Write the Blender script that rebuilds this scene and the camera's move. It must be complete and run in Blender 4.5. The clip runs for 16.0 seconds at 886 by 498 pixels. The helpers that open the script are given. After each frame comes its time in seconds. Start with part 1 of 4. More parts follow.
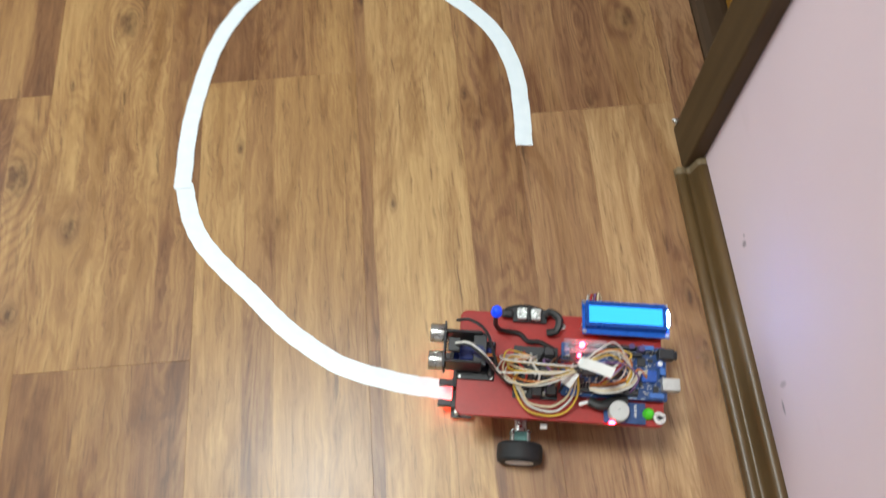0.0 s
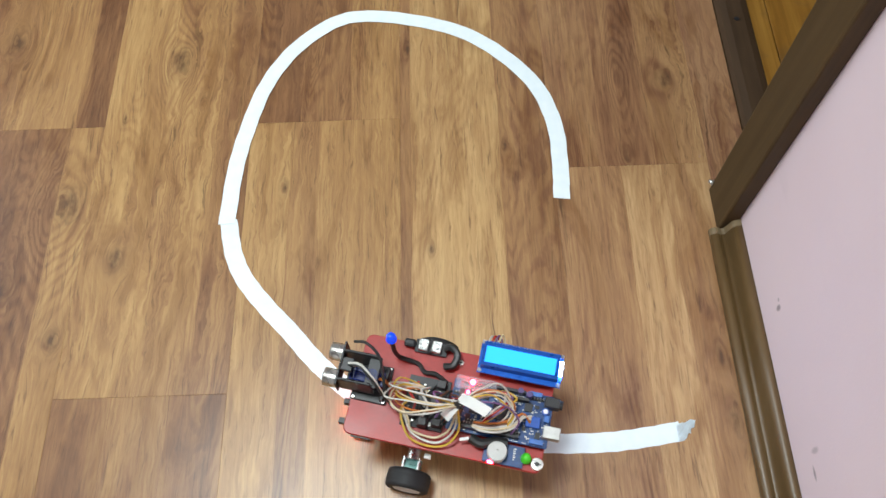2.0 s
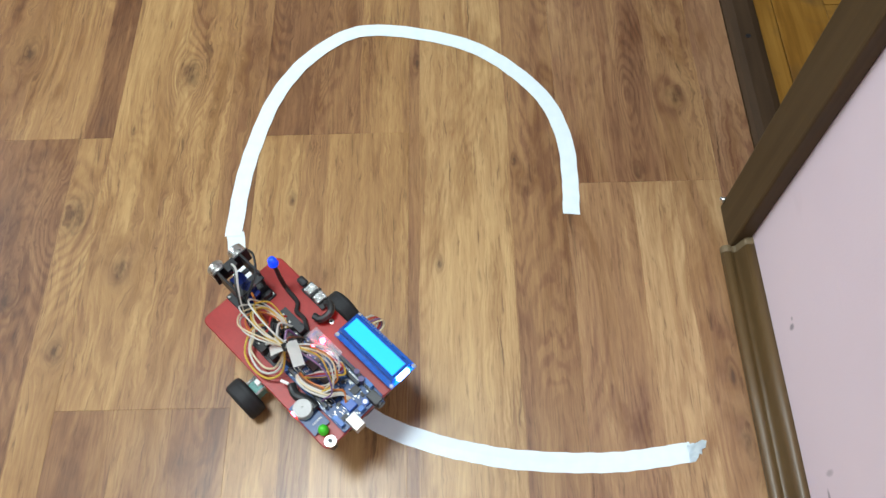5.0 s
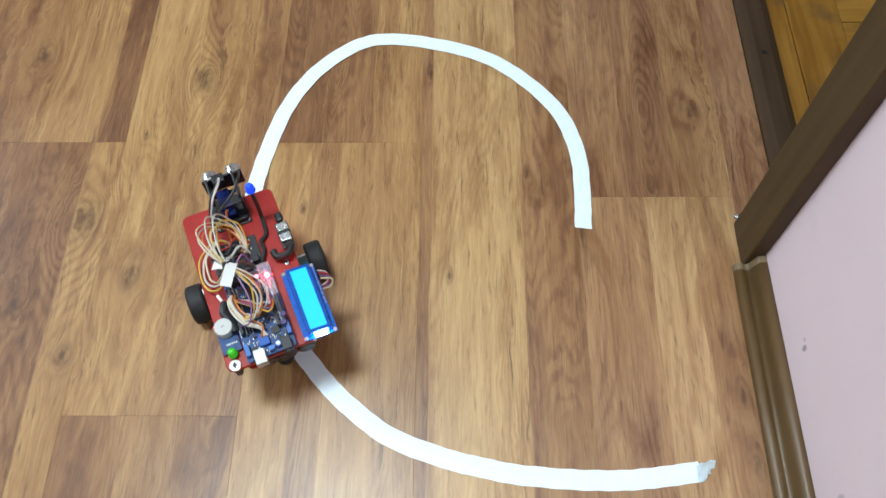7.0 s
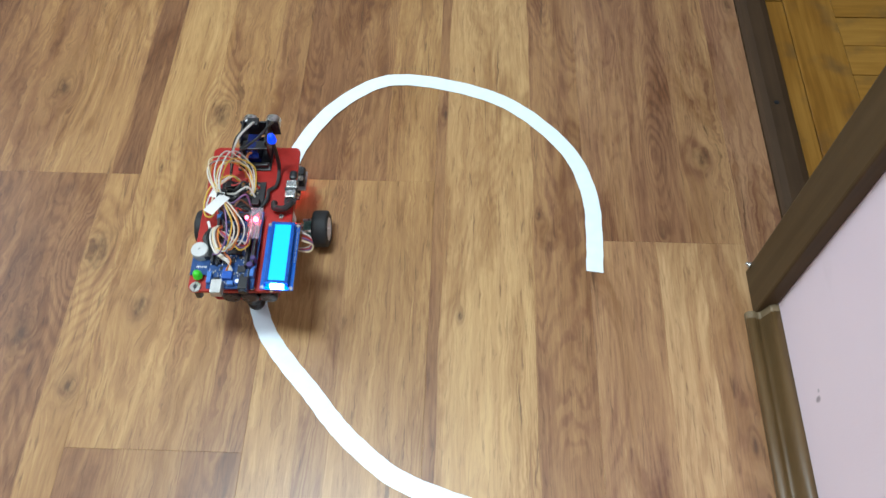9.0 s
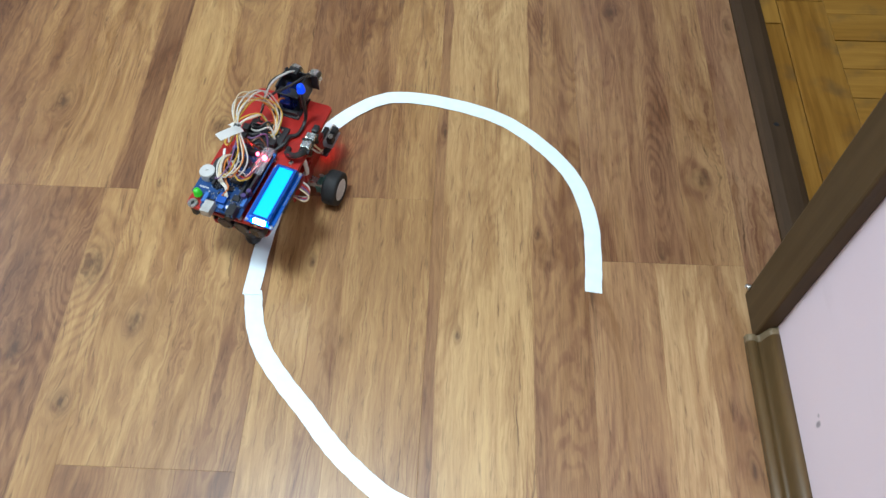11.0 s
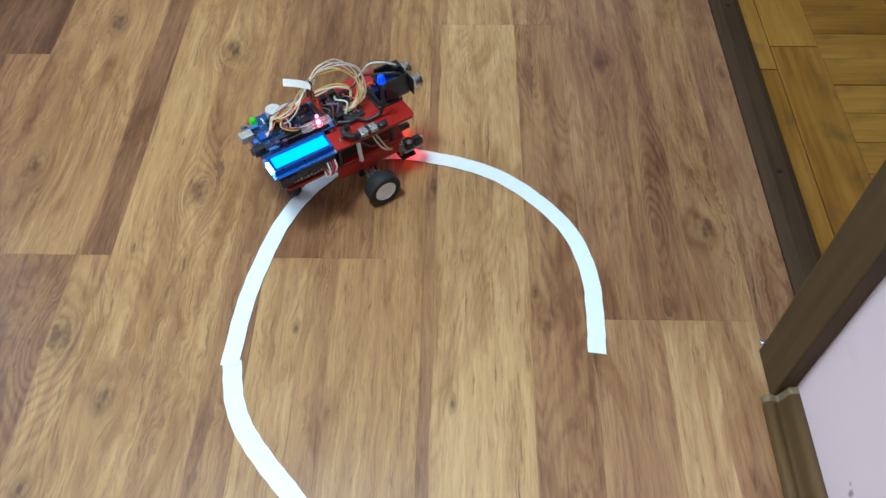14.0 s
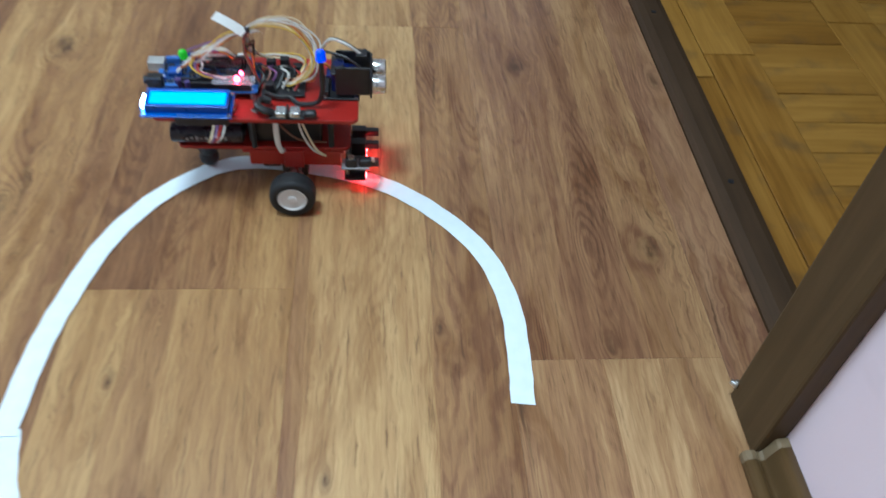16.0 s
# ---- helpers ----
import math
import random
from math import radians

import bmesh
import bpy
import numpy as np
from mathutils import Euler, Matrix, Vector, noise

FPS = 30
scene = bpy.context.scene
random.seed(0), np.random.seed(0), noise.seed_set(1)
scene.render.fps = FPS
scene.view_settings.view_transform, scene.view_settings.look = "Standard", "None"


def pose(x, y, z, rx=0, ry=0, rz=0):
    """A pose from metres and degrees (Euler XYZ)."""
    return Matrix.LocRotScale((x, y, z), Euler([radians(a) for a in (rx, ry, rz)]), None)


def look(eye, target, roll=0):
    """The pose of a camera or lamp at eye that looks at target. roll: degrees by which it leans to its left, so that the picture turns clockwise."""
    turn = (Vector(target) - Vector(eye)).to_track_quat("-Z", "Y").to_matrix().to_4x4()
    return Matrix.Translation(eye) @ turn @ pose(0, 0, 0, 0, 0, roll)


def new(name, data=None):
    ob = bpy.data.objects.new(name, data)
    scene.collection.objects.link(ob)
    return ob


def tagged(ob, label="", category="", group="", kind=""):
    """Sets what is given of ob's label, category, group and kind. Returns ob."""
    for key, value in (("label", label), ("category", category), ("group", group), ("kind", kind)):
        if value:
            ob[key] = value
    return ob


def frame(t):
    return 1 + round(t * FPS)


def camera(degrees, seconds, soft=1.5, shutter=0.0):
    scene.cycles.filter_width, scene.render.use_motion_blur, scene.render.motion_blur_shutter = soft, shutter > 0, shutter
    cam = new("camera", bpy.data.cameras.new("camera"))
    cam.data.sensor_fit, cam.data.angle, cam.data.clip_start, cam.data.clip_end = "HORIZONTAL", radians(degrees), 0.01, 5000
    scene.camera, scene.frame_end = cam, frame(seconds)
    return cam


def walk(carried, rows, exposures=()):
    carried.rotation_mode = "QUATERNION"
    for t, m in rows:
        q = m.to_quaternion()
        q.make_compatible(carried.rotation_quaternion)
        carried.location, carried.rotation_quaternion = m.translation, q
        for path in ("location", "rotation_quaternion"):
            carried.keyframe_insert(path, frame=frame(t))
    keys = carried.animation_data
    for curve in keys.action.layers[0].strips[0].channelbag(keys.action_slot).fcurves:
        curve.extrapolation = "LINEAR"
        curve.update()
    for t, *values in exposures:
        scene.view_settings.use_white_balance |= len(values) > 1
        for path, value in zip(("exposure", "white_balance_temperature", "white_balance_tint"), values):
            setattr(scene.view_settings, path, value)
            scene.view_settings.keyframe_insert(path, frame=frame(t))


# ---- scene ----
PATH = [
    (0, (0.0506, -0.3888, 0.7584), (0.0556, 0.0068, -0.1599), -4.11),
    (0.5, (0.0317, -0.3827, 0.7770), (0.0340, 0.0559, -0.1217), -2.92),
    (1, (0.0303, -0.3794, 0.7792), (0.0240, 0.0599, -0.1191), -3.14),
    (1.5, (0.0234, -0.3833, 0.7791), (0.0200, 0.0651, -0.1148), -2.28),
    (2, (0.0222, -0.3821, 0.7796), (0.0171, 0.0544, -0.1201), -2.52),
    (2.5, (0.0204, -0.3839, 0.7772), (0.0139, 0.0562, -0.1208), -2.38),
    (3, (0.0199, -0.3817, 0.7753), (0.0120, 0.0554, -0.1241), -2.68),
    (3.5, (0.0214, -0.3787, 0.7759), (0.0109, 0.0613, -0.1220), -2.84),
    (4, (0.0193, -0.3816, 0.7723), (0.0106, 0.0653, -0.1222), -2.43),
    (6.5, (0.0187, -0.3777, 0.7699), (0.0010, 0.0836, -0.1171), -2.60),
    (7, (0.0144, -0.3726, 0.7711), (-0.0049, 0.0893, -0.1157), -2.19),
    (7.5, (0.0105, -0.3698, 0.7688), (-0.0103, 0.1091, -0.1088), -1.49),
    (8, (0.0081, -0.3676, 0.7702), (-0.0172, 0.1221, -0.1013), -1.69),
    (8.5, (0.0090, -0.3686, 0.7719), (-0.0152, 0.1284, -0.0955), -1.39),
    (9, (0.0046, -0.3724, 0.7700), (-0.0186, 0.1340, -0.0920), -0.84),
    (11.5, (0.0042, -0.3660, 0.7673), (-0.0167, 0.1588, -0.0838), 0.12),
    (12, (0.0055, -0.3658, 0.7667), (-0.0148, 0.1601, -0.0836), 0.13),
    (12.5, (0.0039, -0.3626, 0.7688), (-0.0163, 0.1652, -0.0803), -0.01),
    (13, (0.0070, -0.3560, 0.7634), (-0.0267, 0.1996, -0.0674), -1.71),
    (13.5, (0.0053, -0.3535, 0.7458), (-0.0031, 0.2285, -0.0674), -0.06),
    (14, (0.0076, -0.3385, 0.7234), (-0.0095, 0.2494, -0.0854), -0.84),
    (14.5, (0.0173, -0.3140, 0.7018), (0.0085, 0.2807, -0.1020), 0.42),
    (15, (0.0003, -0.3067, 0.6364), (0.0734, 0.3689, -0.0973), 7.61),
    (15.5, (0.0240, -0.2937, 0.6143), (0.0744, 0.3742, -0.1282), 5.13),
    (16, (0.0385, -0.2609, 0.5235), (0.1282, 0.4117, -0.2110), 5.53),
]
cam = camera(59.0, 16.0, 1.5, 0.5)
walk(cam, [(t, look(eye, target, roll)) for t, eye, target, roll in PATH],
     [(0, -0.10, 6800, 10), (0.5, -0.08, 6750, 10), (3, 0.0, 6450, 9), (7, 0.03, 6150, 7), (9, 0.09, 6000, 6), (12, 0.08, 5850, 5), (14, 0.03, 5650, 4), (16, -0.01, 5450, 3)])

# ---- light ----
world = bpy.data.worlds.new("world")
world.use_nodes = True
scene.world = world
sky = world.node_tree.nodes.new("ShaderNodeTexSky")
sky.sky_type, sky.sun_disc = "NISHITA", False
sky.sun_elevation, sky.sun_rotation = radians(35), radians(-60)
world.node_tree.links.new(sky.outputs[0], world.node_tree.nodes["Background"].inputs[0])
world.node_tree.nodes["Background"].inputs[1].default_value = 0.08


def area_lamp(name, m, sx, sy, power, colour):
    data = bpy.data.lights.new(name, "AREA")
    data.shape, data.size, data.size_y, data.energy, data.color = "RECTANGLE", sx, sy, power, colour
    ob = new(name, data)
    ob.matrix_world = m
    return ob


# daylight through the window of the room, and the tube lamp under the ceiling
area_lamp("window_light", look((-2.38, 0.85, 1.45), (0.2, 0.0, 0.1)), 1.3, 1.2, 29, (0.80, 0.92, 1.0))
area_lamp("ceiling_light_glow", look((-0.50, 0.0, 2.50), (-0.50, 0.0, 0)), 0.55, 0.40, 51, (0.88, 0.985, 1.0))
# added fill that brightens the next room, no lamp of its own there
area_lamp("hall_fill", look((1.5, 0.2, 2.45), (1.5, 0.2, 0)), 0.4, 0.4, 0.8, (1.0, 0.88, 0.70))


# ---- materials ----
class Nodes:
    """Short way to write a node material."""

    def __init__(self, name):
        self.mat = bpy.data.materials.new(name)
        self.mat.use_nodes = True
        self.tree = self.mat.node_tree
        self.bsdf = self.tree.nodes["Principled BSDF"]

    def add(self, kind, **inputs):
        node = self.tree.nodes.new(kind)
        for key, value in inputs.items():
            self.put(node.inputs[key.replace("_", " ")], value)
        return node

    def put(self, socket, value):
        if isinstance(value, bpy.types.NodeSocket):
            self.tree.links.new(value, socket)
        else:
            socket.default_value = value

    def math(self, op, a, b=0.0, c=0.0):
        node = self.tree.nodes.new("ShaderNodeMath")
        node.operation = op
        for socket, value in zip(node.inputs, (a, b, c)):
            self.put(socket, value)
        return node.outputs[0]

    def mix(self, f, a, b, blend="MIX"):
        node = self.tree.nodes.new("ShaderNodeMix")
        node.data_type, node.blend_type = "RGBA", blend
        self.put(node.inputs[0], f), self.put(node.inputs[6], a), self.put(node.inputs[7], b)
        return node.outputs[2]

    def ramp(self, f, stops):
        node = self.tree.nodes.new("ShaderNodeValToRGB")
        self.put(node.inputs[0], f)
        while len(node.color_ramp.elements) < len(stops):
            node.color_ramp.elements.new(0.5)
        for e, (at, col) in zip(node.color_ramp.elements, stops):
            e.position, e.color = at, (*col, 1)
        return node.outputs[0]

    def noise(self, vector, scale, detail=3.0, rough=0.55, distort=0.0):
        node = self.add("ShaderNodeTexNoise", Vector=vector, Scale=scale, Detail=detail, Roughness=rough, Distortion=distort)
        return node.outputs[0]

    def stretch(self, vector, sx, sy, sz, shift=(0, 0, 0)):
        node = self.add("ShaderNodeMapping", Vector=vector)
        node.inputs["Scale"].default_value = (sx, sy, sz)
        node.inputs["Location"].default_value = shift
        return node.outputs[0]

    def bump(self, height, strength, distance):
        node = self.add("ShaderNodeBump", Height=height, Strength=strength, Distance=distance)
        self.put(self.bsdf.inputs["Normal"], node.outputs[0])

    def done(self, colour=None, rough=None, metal=None, coat=None, spec=None):
        for key, value in (("Base Color", colour), ("Roughness", rough), ("Metallic", metal), ("Coat Weight", coat), ("Specular IOR Level", spec)):
            if value is not None:
                self.put(self.bsdf.inputs[key], (*value, 1) if isinstance(value, tuple) and len(value) == 3 else value)
        return self.mat


def worn(name, colour, rough=0.5, metal=0.0, grain=60.0, amount=0.25, bump=0.05, coat=0.0):
    """A surface of one colour with fine mottling, uneven gloss and slight relief."""
    n = Nodes(name)
    where = n.add("ShaderNodeTexCoord").outputs["Object"]
    fine, coarse = n.noise(where, grain * 6, 4), n.noise(where, grain, 3)
    shade = n.math("ADD", n.math("MULTIPLY", fine, 0.4), n.math("MULTIPLY", coarse, 0.6))
    dark = tuple(v * (1 - amount) for v in colour)
    light = tuple(min(1, v * (1 + amount)) for v in colour)
    col = n.ramp(shade, [(0.3, dark), (0.7, light)])
    n.bump(fine, bump, 0.001)
    return n.done(col, n.math("MULTIPLY_ADD", coarse, 0.25, rough - 0.12), metal, coat)


def glowing(name, colour, strength):
    n = Nodes(name)
    n.put(n.bsdf.inputs["Emission Color"], (*colour, 1))
    n.put(n.bsdf.inputs["Emission Strength"], strength)
    return n.done(colour, 0.3)


# knots of the printed wood: place, reach across and along the grain
KNOTS = [(0.296, 0.217, 0.013, 0.020), (0.237, 0.108, 0.006, 0.014), (-0.410, 0.068, 0.017, 0.030), (-0.467, -0.036, 0.014, 0.026), (-0.400, -0.097, 0.011, 0.018), (0.005, -0.004, 0.005, 0.011),
         (-0.163, 0.082, 0.005, 0.010), (-0.363, 0.186, 0.003, 0.010), (-0.346, -0.002, 0.012, 0.024), (-0.519, 0.310, 0.014, 0.026), (-0.304, 0.272, 0.016, 0.028), (-0.308, 0.530, 0.018, 0.030),
         (-0.487, 0.588, 0.014, 0.028), (0.094, 0.130, 0.004, 0.010), (-0.020, 0.279, 0.006, 0.016), (0.206, 0.508, 0.010, 0.022), (0.365, 0.487, 0.008, 0.020), (0.301, -0.136, 0.005, 0.018), (0.303, -0.204, 0.006, 0.020)]

# nested arcs of the print: place, reach across and along the grain
CURLS = [(0.112, -0.075, 0.028, 0.105), (-0.138, 0.295, 0.026, 0.075), (0.238, 0.218, 0.022, 0.080), (0.112, 0.545, 0.024, 0.075), (-0.300, 0.262, 0.030, 0.075), (-0.425, 0.050, 0.034, 0.070)]


def laminate():
    """Printed oak laminate: three strips to a board in the tones of its object colour, grain along y, knots, satin coat."""
    n = Nodes("oak_laminate")
    geo, info = n.add("ShaderNodeNewGeometry").outputs["Position"], n.add("ShaderNodeObjectInfo")
    local = n.add("ShaderNodeSeparateXYZ", Vector=n.add("ShaderNodeTexCoord").outputs["Object"])
    xyz = n.add("ShaderNodeSeparateXYZ", Vector=geo)
    rand = n.math("MULTIPLY", info.outputs["Random"], 37.0)
    # tone of the strip; the seams of the print lie where the board says
    tones = n.add("ShaderNodeSeparateColor", Color=info.outputs["Color"])
    seams = n.tree.nodes.new("ShaderNodeAttribute")
    seams.attribute_type, seams.attribute_name = "OBJECT", "strip_seams"
    seam = n.add("ShaderNodeSeparateXYZ", Vector=seams.outputs["Vector"])
    wander = n.math("MULTIPLY_ADD", n.noise(n.stretch(geo, 3, 2.2, 1), 4, 3), 0.010, -0.005)
    x = n.math("ADD", local.outputs[0], wander)
    tone = tones.outputs[0]
    for edge, nxt in ((0, 1), (1, 2)):
        step = n.add("ShaderNodeMapRange", Value=n.math("SUBTRACT", x, seam.outputs[edge]))
        step.inputs["From Min"].default_value, step.inputs["From Max"].default_value = -0.0012, 0.0012
        tone = n.math("ADD", tone, n.math("MULTIPLY", step.outputs[0], n.math("SUBTRACT", tones.outputs[nxt], tone)))
    # knots bend the grain and raise rings round them
    pull, dark, hill = 0.0, 0.0, 0.0
    uneven = n.math("SUBTRACT", n.noise(n.stretch(geo, 70, 28, 1), 1.0, 3), 0.5)
    for kx, ky, rx, ry in KNOTS:
        dx = n.math("MULTIPLY", n.math("SUBTRACT", xyz.outputs[0], kx), 1 / rx)
        dy = n.math("MULTIPLY", n.math("SUBTRACT", xyz.outputs[1], ky), 1 / ry)
        d2 = n.math("MULTIPLY", n.math("ADD", n.math("MULTIPLY", dx, dx), n.math("MULTIPLY", dy, dy)), n.math("MULTIPLY_ADD", uneven, 2.4, 1.25))
        near = n.math("DIVIDE", 1.0, n.math("ADD", 1.0, d2))
        pull = n.math("MULTIPLY_ADD", n.math("MULTIPLY", dx, near), rx * 1.8, pull)
        dark = n.math("MULTIPLY_ADD", n.math("POWER", near, 2.2), 1.0, dark)
        hill = n.math("ADD", hill, near)
    vec = n.add("ShaderNodeCombineXYZ", X=n.math("SUBTRACT", xyz.outputs[0], pull), Y=xyz.outputs[1], Z=n.math("ADD", rand, n.math("MULTIPLY", tone, 11.0))).outputs[0]
    broad = n.noise(n.stretch(vec, 26, 2.2, 1), 1.6, 3, 0.55, 0.5)
    rings = n.noise(n.stretch(vec, 60, 3.2, 1), 1.6, 5, 0.62, 1.1)
    fine = n.noise(n.stretch(vec, 330, 13, 1), 1.5, 4, 0.72, 0.35)
    pores = n.noise(n.stretch(vec, 430, 30, 1), 1.0, 3, 0.6, 0.5)
    patch = n.noise(n.stretch(vec, 24, 5, 1), 1.0, 2, 0.5)
    streak = n.math("ADD", n.math("MULTIPLY", broad, 0.55), n.math("MULTIPLY", rings, 0.45))
    streak = n.math("MULTIPLY_ADD", n.math("SUBTRACT", fine, 0.5), 0.40, streak)
    # growth rings: level lines of a long, smooth field
    field = n.noise(n.stretch(vec, 15, 1.7, 1), 1.0, 1.5, 0.45, 0.7)
    field = n.math("MULTIPLY_ADD", hill, 0.05, field)
    bend = 0.0
    for cx, cy, rx, ry in CURLS:
        dx = n.math("MULTIPLY", n.math("SUBTRACT", xyz.outputs[0], cx), 1 / rx)
        dy = n.math("MULTIPLY", n.math("SUBTRACT", xyz.outputs[1], cy), 1 / ry)
        r2 = n.math("ADD", n.math("MULTIPLY", dx, dx), n.math("MULTIPLY", dy, dy))
        near = n.math("DIVIDE", 1.0, n.math("ADD", r2, 1.0))
        field = n.math("MULTIPLY_ADD", near, 0.26, field)
        bend = n.math("ADD", bend, n.math("MULTIPLY", near, near))
    field = n.math("MULTIPLY_ADD", fine, 0.020, n.math("MULTIPLY_ADD", uneven, 0.050, field))
    level = n.math("SINE", n.math("MULTIPLY", field, 165.0))
    line = n.ramp(n.math("MULTIPLY_ADD", level, 0.5, 0.5), [(0.35, (0, 0, 0)), (0.95, (1, 1, 1))])
    strong = n.ramp(n.math("MULTIPLY_ADD", n.math("MINIMUM", n.math("ADD", hill, bend), 0.7), 0.34, patch), [(0.40, (0.06, 0.06, 0.06)), (0.68, (1, 1, 1))])
    figure = n.math("MULTIPLY", line, strong)
    streak = n.math("MULTIPLY_ADD", figure, -0.125, n.math("ADD", streak, 0.02))
    f = n.math("ADD", n.math("MULTIPLY_ADD", n.math("SUBTRACT", streak, 0.5), 1.12, 0.5), n.math("MULTIPLY_ADD", tone, 1.30, -0.655))
    col = n.ramp(f, [(0.04, (0.098, 0.040, 0.018)), (0.34, (0.240, 0.114, 0.047)), (0.60, (0.386, 0.216, 0.081)), (0.92, (0.585, 0.380, 0.152))])
    # dark, ragged clouds in the print
    cloud = n.math("MULTIPLY_ADD", n.math("SUBTRACT", rings, 0.5), 0.25, n.noise(n.stretch(vec, 22, 5.0, 1), 1.0, 4, 0.65, 1.0))
    col = n.mix(n.math("MULTIPLY", n.ramp(cloud, [(0.49, (0, 0, 0)), (0.66, (1, 1, 1))]), 0.82), col, n.mix(1.0, col, (0.62, 0.52, 0.45, 1), "MULTIPLY"))
    # cooler, pinker colour, growing with the alpha of the board's object colour
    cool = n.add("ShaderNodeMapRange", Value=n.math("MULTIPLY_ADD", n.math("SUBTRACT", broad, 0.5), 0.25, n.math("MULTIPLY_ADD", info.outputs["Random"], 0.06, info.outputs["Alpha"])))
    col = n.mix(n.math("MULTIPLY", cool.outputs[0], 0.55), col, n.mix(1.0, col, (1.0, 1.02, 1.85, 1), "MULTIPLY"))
    pits = n.math("MULTIPLY", n.ramp(pores, [(0.55, (0, 0, 0)), (0.68, (1, 1, 1))]), n.ramp(rings, [(0.40, (1, 1, 1)), (0.62, (0.08, 0.08, 0.08))]))
    col = n.mix(n.math("MULTIPLY", pits, 0.55), col, (0.075, 0.034, 0.015, 1))
    # short dark cracks along the grain
    crack = n.math("MULTIPLY", n.ramp(n.noise(n.stretch(vec, 150, 9, 1), 1.0, 3, 0.6, 0.6), [(0.62, (0, 0, 0)), (0.70, (1, 1, 1))]), n.ramp(patch, [(0.42, (0, 0, 0)), (0.56, (1, 1, 1))]))
    col = n.mix(n.math("MULTIPLY", crack, 0.60), col, (0.060, 0.028, 0.013, 1))
    spot = n.noise(n.stretch(geo, 160, 60, 1), 1.0, 4)
    knot = n.math("MULTIPLY", n.math("MINIMUM", dark, 1.0), n.math("MULTIPLY_ADD", spot, 2.6, -0.55))
    col = n.mix(n.math("MINIMUM", n.math("MULTIPLY", knot, 0.9), 0.8), col, (0.065, 0.030, 0.015, 1))
    n.bump(n.math("ADD", fine, n.math("MULTIPLY", pits, -1.0)), 0.06, 0.0006)
    smudge = n.noise(geo, 7, 4)
    return n.done(col, n.math("MULTIPLY_ADD", smudge, 0.12, 0.30), 0.0, 0.0, 0.5)


def parquet():
    n = Nodes("old_parquet")
    info = n.add("ShaderNodeObjectInfo")
    where = n.add("ShaderNodeTexCoord").outputs["Object"]
    xyz = n.add("ShaderNodeSeparateXYZ", Vector=where)
    vec = n.add("ShaderNodeCombineXYZ", X=xyz.outputs[0], Y=xyz.outputs[1], Z=n.math("MULTIPLY", info.outputs["Random"], 50.0)).outputs[0]
    grain = n.noise(n.stretch(vec, 5, 90, 1), 1.5, 4, 0.6, 0.5)
    broad = n.noise(n.stretch(vec, 3, 12, 1), 2, 3)
    f = n.math("ADD", n.math("MULTIPLY", grain, 0.55), n.math("ADD", n.math("MULTIPLY", broad, 0.40), n.math("MULTIPLY", info.outputs["Random"], 0.20)))
    col = n.ramp(f, [(0.28, (0.12, 0.046, 0.007)), (0.50, (0.255, 0.115, 0.018)), (0.80, (0.40, 0.205, 0.040))])
    dirt = n.noise(where, 18, 3)
    col = n.mix(n.math("MULTIPLY", n.ramp(dirt, [(0.55, (0, 0, 0)), (0.72, (1, 1, 1))]), 0.5), col, (0.085, 0.055, 0.030, 1))
    n.bump(grain, 0.08, 0.0008)
    return n.done(col, n.math("MULTIPLY_ADD", broad, 0.15, 0.3))


def stained(name, dark, light, rough=0.42, along="z", spec=0.25):
    """Dark-stained or painted timber with grain along one axis."""
    n = Nodes(name)
    where = n.add("ShaderNodeTexCoord").outputs["Object"]
    s = {"x": (4, 70, 70), "y": (70, 4, 70), "z": (70, 70, 4)}[along]
    grain = n.noise(n.stretch(where, *s), 1.2, 4, 0.6, 0.4)
    broad = n.noise(where, 9, 3)
    f = n.math("ADD", n.math("MULTIPLY", grain, 0.6), n.math("MULTIPLY", broad, 0.4))
    n.bump(grain, 0.12, 0.001)
    return n.done(n.ramp(f, [(0.3, dark), (0.7, light)]), n.math("MULTIPLY_ADD", broad, 0.2, rough - 0.1), spec=spec)


